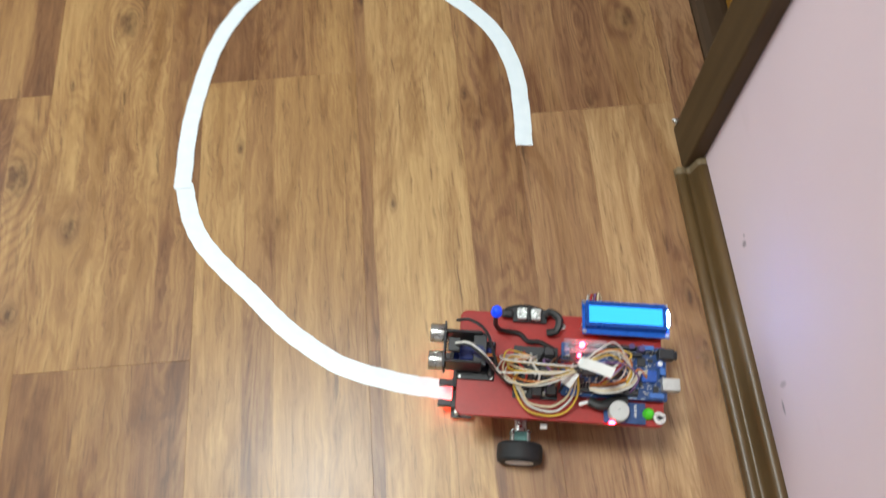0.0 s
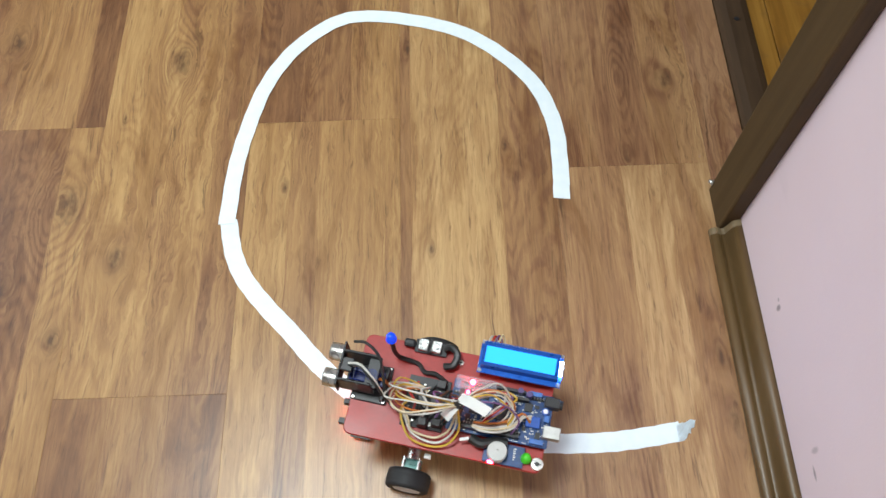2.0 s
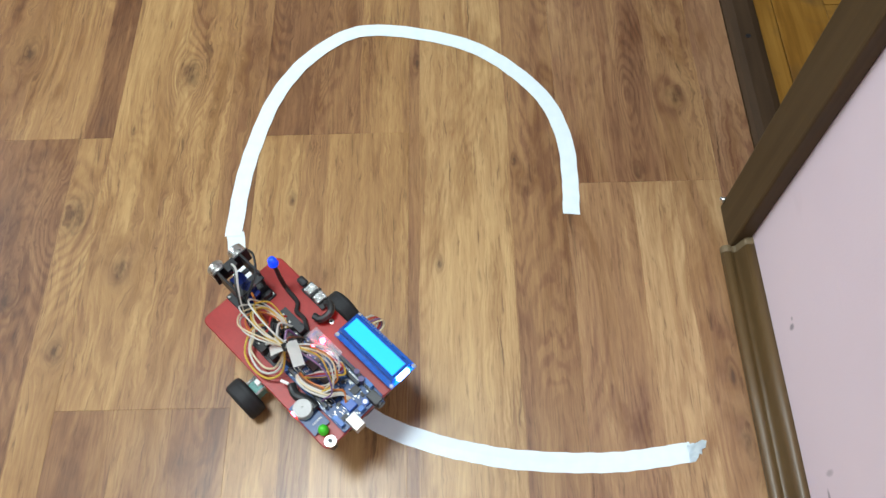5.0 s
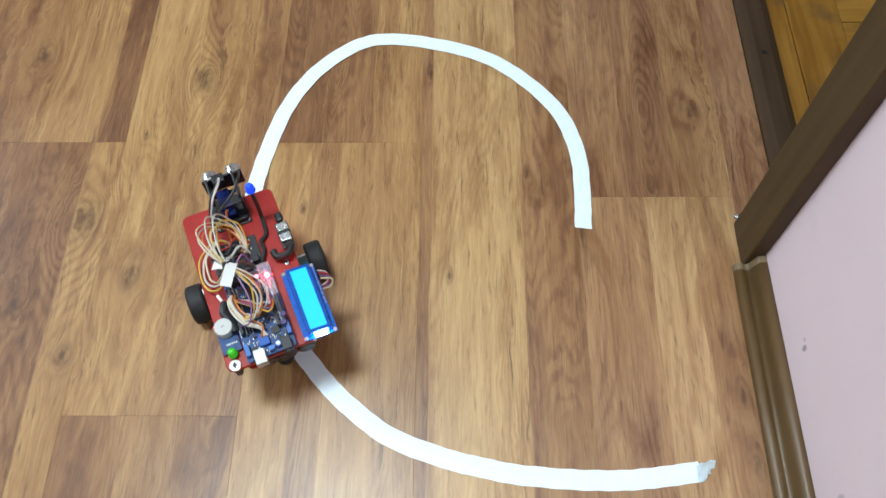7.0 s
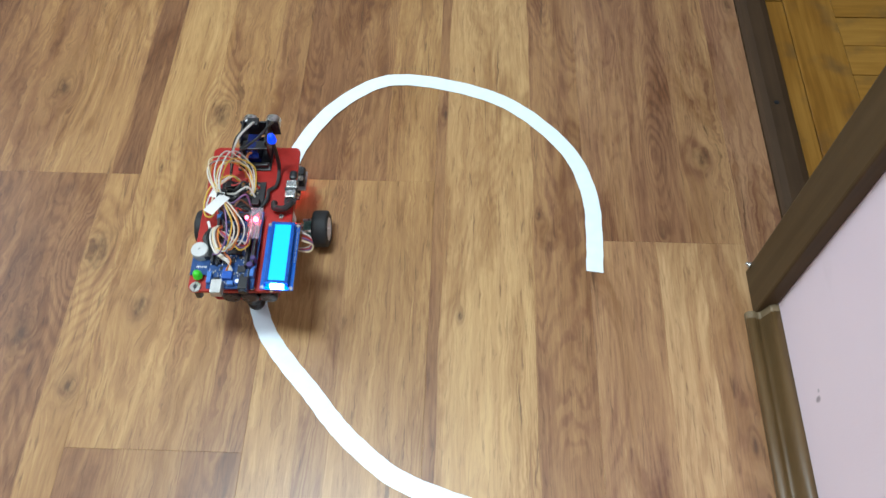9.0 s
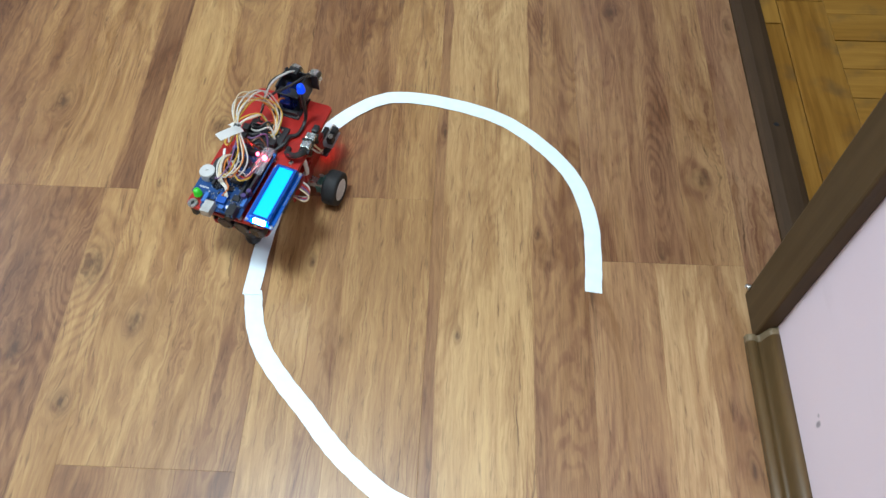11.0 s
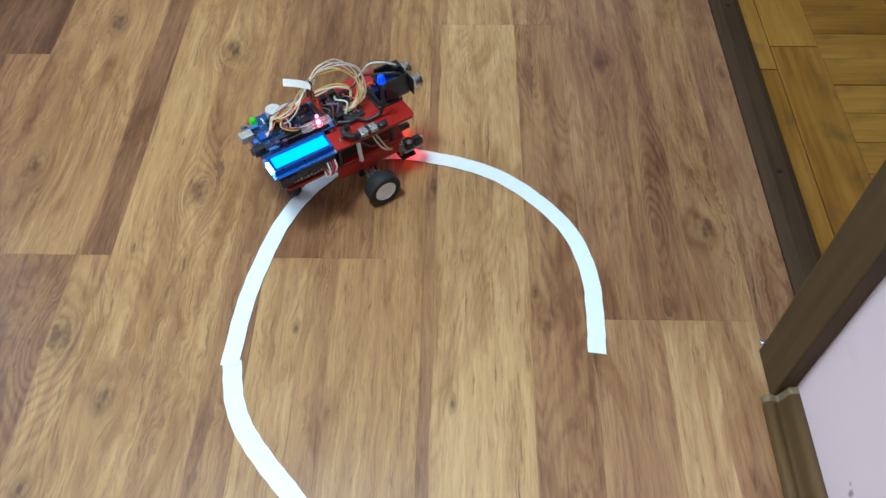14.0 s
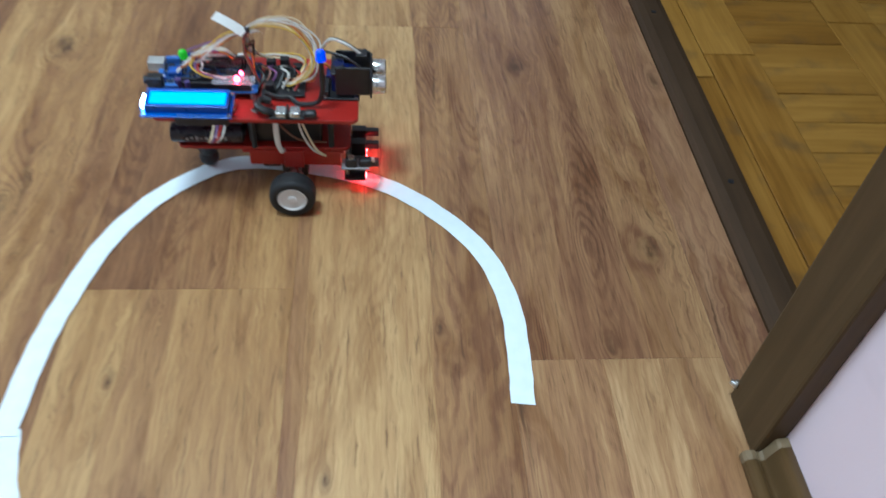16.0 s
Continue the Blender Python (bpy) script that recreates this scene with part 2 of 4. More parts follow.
def plaster():
    """Pink emulsion on plaster with roller texture, faint smears and a few dark marks."""
    n = Nodes("pink_wall_paint")
    where = n.add("ShaderNodeNewGeometry").outputs["Position"]
    fine, broad = n.noise(where, 420, 3), n.noise(where, 3.5, 4)
    col = n.ramp(broad, [(0.3, (0.77, 0.625, 0.685)), (0.7, (0.82, 0.68, 0.735))])
    col = n.mix(n.math("MULTIPLY", n.ramp(n.noise(n.stretch(where, 8, 8, 20), 1.0, 4), [(0.62, (0, 0, 0)), (0.75, (1, 1, 1))]), 0.12), col, (0.45, 0.36, 0.37, 1))
    xyz = n.add("ShaderNodeSeparateXYZ", Vector=where)
    for my, mz, ry, rz, k in ((-0.113, 0.070, 0.0042, 0.007, 0.65), (-0.106, 0.074, 0.003, 0.003, 0.4), (-0.250, 0.077, 0.004, 0.010, 0.35), (-0.268, 0.066, 0.009, 0.0030, 0.6), (0.02, 0.30, 0.002, 0.003, 0.4)):
        dy = n.math("MULTIPLY", n.math("SUBTRACT", xyz.outputs[1], my), 1 / ry)
        dz = n.math("MULTIPLY", n.math("SUBTRACT", xyz.outputs[2], mz), 1 / rz)
        d2 = n.math("ADD", n.math("MULTIPLY", dy, dy), n.math("MULTIPLY", dz, dz))
        d2 = n.math("MULTIPLY_ADD", fine, 0.5, d2)
        mark = n.math("MULTIPLY", n.ramp(d2, [(0.35, (1, 1, 1)), (1.0, (0, 0, 0))]), k)
        col = n.mix(mark, col, (0.10, 0.075, 0.085, 1))
    n.bump(fine, 0.15, 0.0008)
    return n.done(col, 0.6)


def tape_material():
    n = Nodes("white_tape")
    where = n.add("ShaderNodeNewGeometry").outputs["Position"]
    a = n.noise(where, 90, 3)
    col = n.ramp(a, [(0.3, (0.79, 0.885, 0.93)), (0.7, (0.84, 0.925, 0.96))])
    n.bump(n.noise(where, 260, 3), 0.12, 0.0006)
    return n.done(col, n.math("MULTIPLY_ADD", a, 0.2, 0.32))


M_LAM, M_PARQ, M_WALL, M_TAPE = laminate(), parquet(), plaster(), tape_material()
M_CASE = stained("dark_brown_casing", (0.056, 0.033, 0.013), (0.096, 0.059, 0.025), 0.55, "z")
M_DOOR = stained("dark_brown_door", (0.030, 0.016, 0.009), (0.060, 0.032, 0.018), 0.4, "z")
M_THRESH = stained("dark_threshold", (0.036, 0.019, 0.009), (0.066, 0.036, 0.017), 0.66, "y")
M_SKIRT = stained("brown_skirting", (0.085, 0.047, 0.017), (0.140, 0.083, 0.031), 0.40, "y", 0.55)
M_JOINT = worn("dark_joint", (0.13, 0.072, 0.036), 0.8)
M_CEIL = worn("white_ceiling_paint", (0.72, 0.72, 0.72), 0.8, amount=0.04)
M_WALL_PLAIN = worn("pale_plain_wall", (0.50, 0.50, 0.50), 0.7, amount=0.05, grain=8)
M_STEEL = worn("bright_steel", (0.62, 0.62, 0.60), 0.28, 1.0, 200, 0.15)
M_BLACK = worn("black_plastic", (0.016, 0.016, 0.018), 0.4, 0, 150, 0.3)


# ---- mesh helpers ----
def link_mesh(name, bm, material, parent=None, smooth=False):
    me = bpy.data.meshes.new(name)
    bm.normal_update()
    bm.to_mesh(me)
    bm.free()
    for m in material if isinstance(material, (list, tuple)) else [material]:
        me.materials.append(m)
    if smooth:
        for poly in me.polygons:
            poly.use_smooth = True
    ob = new(name, me)
    if parent is not None:
        ob.parent = parent
    return ob


def part(name, bm, material, parent, label="", smooth=False):
    ob = link_mesh(name, bm, material, parent, smooth)
    return tagged(ob, label)


def thing(name, label, category, group="", kind=""):
    return tagged(new(name), label, category, group, kind)


def box(bm, x0, x1, y0, y1, z0, z1, bevel=0.0, m=None, segments=2):
    r = bmesh.ops.create_cube(bm, size=1.0)
    vs = r["verts"]
    bmesh.ops.scale(bm, vec=(x1 - x0, y1 - y0, z1 - z0), verts=vs)
    bmesh.ops.translate(bm, vec=((x0 + x1) / 2, (y0 + y1) / 2, (z0 + z1) / 2), verts=vs)
    if bevel > 0:
        es = {e for v in vs for e in v.link_edges}
        out = bmesh.ops.bevel(bm, geom=list(es), offset=bevel, segments=segments, affect="EDGES", profile=0.5)
        vs = list({v for fc in out["faces"] for v in fc.verts} | {v for v in vs if v.is_valid})
    if m is not None:
        bmesh.ops.transform(bm, matrix=m, verts=vs)
    return vs


def rod(bm, a, b, r, segs=16, r2=None, cap=True):
    a, b = Vector(a), Vector(b)
    d = b - a
    m = Matrix.Translation((a + b) / 2) @ d.to_track_quat("Z", "Y").to_matrix().to_4x4()
    return bmesh.ops.create_cone(bm, cap_ends=cap, segments=segs, radius1=r, radius2=r if r2 is None else r2, depth=d.length, matrix=m)["verts"]


def lathe(bm, profile, axis_from, axis_to, segs=24, cap=True):
    """Turns a profile of (radius, distance) round the axis."""
    a, b = Vector(axis_from), Vector(axis_to)
    q = (b - a).to_track_quat("Z", "Y").to_matrix().to_4x4()
    m = Matrix.Translation(a) @ q
    rings = []
    for r, h in profile:
        rings.append([bm.verts.new(m @ Vector((r * math.cos(2 * math.pi * i / segs), r * math.sin(2 * math.pi * i / segs), h))) for i in range(segs)])
    for p, q2 in zip(rings, rings[1:]):
        for i in range(segs):
            bm.faces.new((p[i], p[(i + 1) % segs], q2[(i + 1) % segs], q2[i]))
    if cap:
        bm.faces.new(list(reversed(rings[0])))
        bm.faces.new(rings[-1])


def spline(points, steps=10):
    """Catmull-Rom through the points."""
    pts = [Vector(p) for p in points]
    pts = [pts[0] * 2 - pts[1]] + pts + [pts[-1] * 2 - pts[-2]]
    out = []
    for i in range(1, len(pts) - 2):
        p0, p1, p2, p3 = pts[i - 1:i + 3]
        for s in range(steps):
            t = s / steps
            out.append(0.5 * ((2 * p1) + (p2 - p0) * t + (2 * p0 - 5 * p1 + 4 * p2 - p3) * t * t + (3 * p1 - p0 - 3 * p2 + p3) * t ** 3))
    out.append(pts[-2])
    return out


def tube(bm, points, r, segs=6, steps=8):
    pts = spline(points, steps)
    rings, up = [], Vector((0.31, 0.2, 0.93)).normalized()
    for i, p in enumerate(pts):
        d = (pts[min(i + 1, len(pts) - 1)] - pts[max(i - 1, 0)]).normalized()
        side = d.cross(up)
        side = side.normalized() if side.length > 1e-4 else d.orthogonal().normalized()
        up = side.cross(d).normalized()
        rings.append([bm.verts.new(p + r * (math.cos(2 * math.pi * k / segs) * side + math.sin(2 * math.pi * k / segs) * up)) for k in range(segs)])
    for a, b in zip(rings, rings[1:]):
        for k in range(segs):
            bm.faces.new((a[k], b[k], b[(k + 1) % segs], a[(k + 1) % segs]))
    bm.faces.new(rings[0]), bm.faces.new(list(reversed(rings[-1])))


# ---- structure: floor, walls, doorway ----
WALL_X, WALL_T = 0.3395, 0.10
DOOR_Y0, DOOR_Y1 = 0.060, 0.785
ROOM = dict(x0=-2.5, y0=-2.2, y1=2.4, top=2.55)

bm = bmesh.new()
box(bm, ROOM["x0"], 0.378, ROOM["y0"], ROOM["y1"], -0.06, -0.0045)
floor = tagged(link_mesh("floor", bm, M_JOINT), "oak-look laminate floor of long boards with a satin sheen", "floor", kind="structure")

# boards: column k lies from -0.029 + 0.1785 k; each column is cut where its end joints lie
BW, BX0, BL = 0.1785, -0.029, 1.26
JOINT = {-6: 0.35, -5: -0.2, -4: 0.52, -3: 0.175, -2: -0.160, -1: 0.173, 0: 0.588, 1: 0.096, 2: 1.30}
# tones of the three printed strips, and the two seams between them, of the boards before and past each joint
# (-3, 1) and (-4, 1) are also darkened for the light's fall-off far left
TONES = {(0, 0): (0.45, 0.68, 0.44), (0, 1): (0.49, 0.62, 0.47), (1, 0): (0.52, 0.65, 0.54), (1, 1): (0.46, 0.42, 0.52), (-1, 0): (0.62, 0.49, 0.58), (-1, 1): (0.36, 0.42, 0.55),
         (-2, 0): (0.38, 0.50, 0.38), (-2, 1): (0.59, 0.55, 0.45), (-3, 0): (0.33, 0.40, 0.58), (-3, 1): (0.47, 0.52, 0.34), (-4, 0): (0.36, 0.30, 0.40), (-4, 1): (0.27, 0.23, 0.23),
         (2, 0): (0.46, 0.46, 0.44), (2, 1): (0.46, 0.44, 0.46)}
SEAMS = {(0, 0): (-0.077, 0.0275), (0, 1): (-0.070, 0.0275), (1, 0): (-0.013, 0.036), (-1, 0): (-0.038, -0.006), (-2, 1): (-0.020, 0.048), (-3, 1): (-0.030, 0.054), (-3, 0): (-0.010, 0.050)}


def board_mesh(w, l):
    bm = bmesh.new()
    g = 0.00004
    box(bm, -w / 2 + g, w / 2 - g, -l / 2 + g, l / 2 - g, -0.0044, 0.0, 0.00016, None, 1)
    me = bpy.data.meshes.new("floor_board")
    bm.to_mesh(me), bm.free()
    me.materials.append(M_LAM)
    return me


def lay_boards():
    rnd = random.Random(4)
    whole, cuts = board_mesh(BW, BL), {}
    for k in range(-13, 3):
        x0 = BX0 + BW * k
        x1 = min(x0 + BW, 0.376)
        if x0 > 0.35:
            continue
        joint = JOINT.get(k, rnd.uniform(-0.5, 0.6))
        row = 0
        y = joint
        while y < ROOM["y1"]:
            y += BL
        while y > ROOM["y0"]:
            a, b = max(y - BL, ROOM["y0"]), min(y, ROOM["y1"])
            n = 1 if a >= joint - 0.01 and a < joint + 0.01 else (0 if abs(b - joint) < 0.01 else 2)
            w, l = x1 - x0, b - a
            if l > 0.002:
                key = (round(w, 4), round(l, 4))
                me = whole if key == (round(BW, 4), round(BL, 4)) else cuts.setdefault(key, None) or board_mesh(w, l)
                cuts[key] = me
                ob = new("floor_board", me)
                ob.parent = floor
                ob.location = ((x0 + x1) / 2, (a + b) / 2, 0)
                tone = TONES.get((k, n)) or tuple(rnd.uniform(0.3, 0.75) for _ in range(3))
                ob["strip_seams"] = (*SEAMS.get((k, n), (-0.02975, 0.02975)), 0.0)
                # alpha: coolness of the colour, rising with k from column to column
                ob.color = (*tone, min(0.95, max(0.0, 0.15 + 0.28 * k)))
            y -= BL


# wall with the doorway, the casing round it, the skirting board
def wall_block(name, x0, x1, y0, y1, z0, z1, mat, label):
    bm = bmesh.new()
    box(bm, x0, x1, y0, y1, z0, z1)
    return tagged(link_mesh(name, bm, mat), label, "wall", kind="structure")


wall_block("wall_east", WALL_X, WALL_X + WALL_T, ROOM["y0"], DOOR_Y0 - 0.02, -0.02, ROOM["top"], M_WALL, "pink painted wall with a few dark scuff marks")
wall_block("wall_east_far", WALL_X, WALL_X + WALL_T, DOOR_Y1 + 0.02, ROOM["y1"], -0.02, ROOM["top"], M_WALL, "pink painted wall beyond the doorway")
wall_block("wall_over_door", WALL_X, WALL_X + WALL_T, DOOR_Y0 - 0.02, DOOR_Y1 + 0.02, 2.08, ROOM["top"], M_WALL, "pink painted wall above the doorway")
# walls out of view, added to close the room and set its bounce light
wall_block("wall_north", ROOM["x0"] - 0.1, 3.2, ROOM["y1"], ROOM["y1"] + 0.1, -0.02, ROOM["top"], M_WALL_PLAIN, "unseen plain wall closing the room")
wall_block("wall_south", ROOM["x0"] - 0.1, 3.2, ROOM["y0"] - 0.1, ROOM["y0"], -0.02, ROOM["top"], M_WALL_PLAIN, "unseen plain wall closing the room")
wall_block("wall_hall", 3.2, 3.3, ROOM["y0"] - 0.1, ROOM["y1"] + 0.1, -0.02, ROOM["top"], M_WALL_PLAIN, "unseen plain wall closing the next room")
wx = ROOM["x0"]
WIN = dict(y0=0.2, y1=1.5, z0=0.85, z1=2.05)
wall_block("wall_west", wx - 0.1, wx, ROOM["y0"], WIN["y0"], -0.02, ROOM["top"], M_WALL_PLAIN, "unseen plain wall beside the window")
wall_block("wall_west_end", wx - 0.1, wx, WIN["y1"], ROOM["y1"], -0.02, ROOM["top"], M_WALL_PLAIN, "unseen plain wall beside the window")
wall_block("wall_west_sill", wx - 0.1, wx, WIN["y0"], WIN["y1"], -0.02, WIN["z0"], M_WALL_PLAIN, "unseen plain wall under the window")
wall_block("wall_west_head", wx - 0.1, wx, WIN["y0"], WIN["y1"], WIN["z1"], ROOM["top"], M_WALL_PLAIN, "unseen plain wall over the window")
bm = bmesh.new()
box(bm, ROOM["x0"] - 0.1, 3.3, ROOM["y0"] - 0.1, ROOM["y1"] + 0.1, ROOM["top"], ROOM["top"] + 0.1)
tagged(link_mesh("ceiling", bm, M_CEIL), "plain white painted ceiling", "ceiling", kind="structure")


def casing(name, y0, y1, label):
    """One upright of the door frame: the flat casing on the wall and the lining behind it."""
    ob = tagged(new(name), label, "door frame", kind="structure")
    bm = bmesh.new()
    box(bm, 0.322, WALL_X + 0.0005, y0, y1, 0.0005, 2.14, 0.0025)
    part("casing", bm, M_CASE, ob)
    return ob


door_frame = casing("door_frame_1", 0.006, DOOR_Y0, "dark brown wooden door casing standing against the pink wall")
bm = bmesh.new()
box(bm, WALL_X - 0.004, WALL_X + WALL_T + 0.004, DOOR_Y0 - 0.02, DOOR_Y0 - 0.0005, 0.0005, 2.08, 0.002)
part("lining", bm, M_CASE, door_frame)
bm = bmesh.new()
box(bm, 0.322, WALL_X, DOOR_Y0, DOOR_Y1, 2.06, 2.14, 0.0025)
part("head", bm, M_CASE, door_frame)
far_frame = casing("door_frame_2", DOOR_Y1, DOOR_Y1 + 0.058, "dark brown wooden casing at the far side of the doorway")
bm = bmesh.new()
box(bm, WALL_X - 0.004, WALL_X + WALL_T + 0.004, DOOR_Y1 + 0.0005, DOOR_Y1 + 0.02, 0.0005, 2.08, 0.002)
part("lining", bm, M_CASE, far_frame)


def skirting(name, y0, y1, label, material=None):
    """A hollowed skirting moulding on the floor against the wall."""
    bm = bmesh.new()
    prof = [(0.0, 0.0005), (-0.0265, 0.0005), (-0.0280, 0.0030), (-0.0280, 0.0080), (-0.0262, 0.0110), (-0.0225, 0.0122), (-0.0190, 0.0112), (-0.0170, 0.0090), (-0.0150, 0.0086), (-0.0130, 0.0105), (-0.0118, 0.0150), (-0.0102, 0.0215), (-0.0088, 0.0262), (-0.0068, 0.0282), (0.0, 0.0290)]
    rows = []
    n = 12
    for i in range(n + 1):
        y = y0 + (y1 - y0) * i / n
        rows.append([bm.verts.new((WALL_X + x, y, z)) for x, z in prof])
    for a, b in zip(rows, rows[1:]):
        for j in range(len(prof)):
            bm.faces.new((a[j], a[(j + 1) % len(prof)], b[(j + 1) % len(prof)], b[j]))
    bm.faces.new(rows[0]), bm.faces.new(list(reversed(rows[-1])))
    bmesh.ops.recalc_face_normals(bm, faces=bm.faces)
    return tagged(link_mesh(name, bm, material or M_SKIRT, smooth=material is None), label, "skirting board", kind="structure")


skirting("baseboard", ROOM["y0"], -0.002, "brown wooden skirting moulding along the pink wall")
skirting("baseboard_far", DOOR_Y1 + 0.06, ROOM["y1"], "brown wooden skirting moulding beyond the doorway")
skirting("baseboard_end_cap", -0.0019, 0.0056, "pale brown sawn end of the skirting board", stained("light_end_cap", (0.14, 0.098, 0.052), (0.22, 0.160, 0.092), 0.4, "z"))

# threshold and the parquet of the next room
bm = bmesh.new()
prof = [(0.3765, -0.02), (0.3765, 0.003), (0.380, 0.008), (0.388, 0.0105), (0.407, 0.0105), (0.415, 0.008), (0.4185, 0.003), (0.4185, -0.02)]
rows = [[bm.verts.new((x, y, z)) for x, z in prof] for y in np.linspace(DOOR_Y0 + 0.0005, DOOR_Y1, 14)]
for a, b in zip(rows, rows[1:]):
    for j in range(len(prof) - 1):
        bm.faces.new((a[j], a[j + 1], b[j + 1], b[j]))
bm.faces.new(rows[0]), bm.faces.new(list(reversed(rows[-1])))
bmesh.ops.recalc_face_normals(bm, faces=bm.faces)
threshold = tagged(link_mesh("threshold", bm, M_THRESH), "dark brown wooden door threshold on the floor", "threshold", kind="structure")
for y in (0.30, 0.62):
    bm = bmesh.new()
    rod(bm, (0.397, y, 0.0102), (0.397, y, 0.0112), 0.0032, 12)
    part("screw_hole", bm, M_BLACK, threshold)

bm = bmesh.new()
box(bm, 0.4185, 3.2, ROOM["y0"], ROOM["y1"], -0.06, -0.009)
hall_floor = tagged(link_mesh("floor_next_room", bm, M_JOINT), "old yellow-brown oak parquet with worn gaps", "floor", kind="structure")


def lay_parquet():
    """A border strip along the threshold, then basket-weave blocks of oak staves."""
    def stave(w, l):
        bm = bmesh.new()
        box(bm, -w / 2 + 0.0001, w / 2 - 0.0001, -l / 2 + 0.0001, l / 2 - 0.0001, -0.008, 0.0, 0.0003, None, 1)
        bmesh.ops.rotate(bm, cent=(0, 0, 0), matrix=Matrix.Rotation(radians(90), 3, "Z"), verts=bm.verts)
        me = bpy.data.meshes.new("parquet_stave")
        bm.to_mesh(me), bm.free()
        me.materials.append(M_PARQ)
        return me
    rnd = random.Random(9)
    edge, course, short = stave(0.024, 0.36), stave(0.066, 0.50), stave(0.052, 0.125)

    def lay(mesh, x, y, turned):
        ob = new("parquet_stave", mesh)
        ob.parent, ob.location = hall_floor, (x, y, -0.001 - rnd.uniform(0, 0.0012))
        ob.rotation_euler = (0, 0, radians((90 if turned else 0) + rnd.uniform(-0.25, 0.25)))

    for i in range(6):
        lay(edge, 0.4315, -0.77 + 0.362 * i, True)
    x = 0.4445
    for col in range(5):
        for i in range(5):
            lay(course, x + 0.033, -0.71 + 0.08 * col + 0.502 * i, True)
        x += 0.067
        for i in range(36):
            lay(short, x + 0.0625, -0.62 + 0.053 * i, False)
        x += 0.126


def open_door():
    door = thing("door", "dark brown wooden door standing open in the next room", "door")
    bm = bmesh.new()
    box(bm, 0.436, 1.15, 0.737, 0.775, 0.010, 2.04, 0.002)
    part("leaf", bm, M_DOOR, door)
    bm = bmesh.new()
    box(bm, 0.50, 1.09, 0.7335, 0.7375, 0.12, 0.85, 0.0018)
    part("lower_panel", bm, M_DOOR, door)
    bm = bmesh.new()
    box(bm, 0.50, 1.09, 0.7335, 0.7375, 1.0, 1.9, 0.0018)
    part("upper_panel", bm, M_DOOR, door)
    bm = bmesh.new()
    rod(bm, (0.432, 0.742, 0.16), (0.432, 0.742, 0.25), 0.006, 12)
    part("hinge", bm, M_STEEL, door, "steel hinge")
    return door


open_door()


def door_catch():
    """The small metal stud low on the casing."""
    ob = thing("door_stop_stud", "small grey metal stud on the foot of the door casing", "door stud")
    bm = bmesh.new()
    lathe(bm, [(0.0036, 0), (0.0036, 0.002), (0.0024, 0.0030), (0.0022, 0.0052), (0.0016, 0.0060)], (0.3225, 0.058, 0.018), (0.31, 0.066, 0.018), 14)
    part("stud", bm, M_STEEL, ob, smooth=True)
    return ob


door_catch()


def window():
    win = tagged(new("window_1"), "white framed window in the far wall", "window", kind="structure")
    white = worn("white_gloss_paint", (0.8, 0.8, 0.78), 0.3, amount=0.05)
    for name, b in (("window_frame", (wx - 0.07, wx - 0.02, WIN["y0"], WIN["y0"] + 0.06, WIN["z0"], WIN["z1"])), ("window_frame", (wx - 0.07, wx - 0.02, WIN["y1"] - 0.06, WIN["y1"], WIN["z0"], WIN["z1"])),
                    ("window_sill", (wx - 0.07, wx + 0.12, WIN["y0"], WIN["y1"], WIN["z0"] - 0.03, WIN["z0"])), ("window_frame", (wx - 0.07, wx - 0.02, WIN["y0"] + 0.06, WIN["y1"] - 0.06, WIN["z1"] - 0.06, WIN["z1"]))):
        bm = bmesh.new()
        box(bm, *b, 0.004)
        part(name, bm, white, win)


window()


def ceiling_lamp():
    lamp = thing("ceiling_lamp", "square white ceiling lamp with an opal cover", "ceiling lamp")
    bm = bmesh.new()
    box(bm, -0.80, -0.20, -0.25, 0.25, 2.512, 2.55, 0.01)
    part("housing", bm, M_CEIL, lamp)


ceiling_lamp()


def power_block():
    """A black mains block lying on the floor, pale marks on its top."""
    ob = thing("power_block", "black plastic mains block with pale markings on the floor", "power block")
    bm = bmesh.new()
    box(bm, -0.72, -0.535, 0.705, 0.80, 0.0, 0.035, 0.006)
    part("body", bm, M_BLACK, ob)
    for i in range(4):
        bm = bmesh.new()
        box(bm, -0.60 + 0.014 * i, -0.591 + 0.014 * i, 0.722, 0.742, 0.0351, 0.0357)
        part("mark", bm, M_STEEL, ob, "pale marking")
    return ob


power_block()


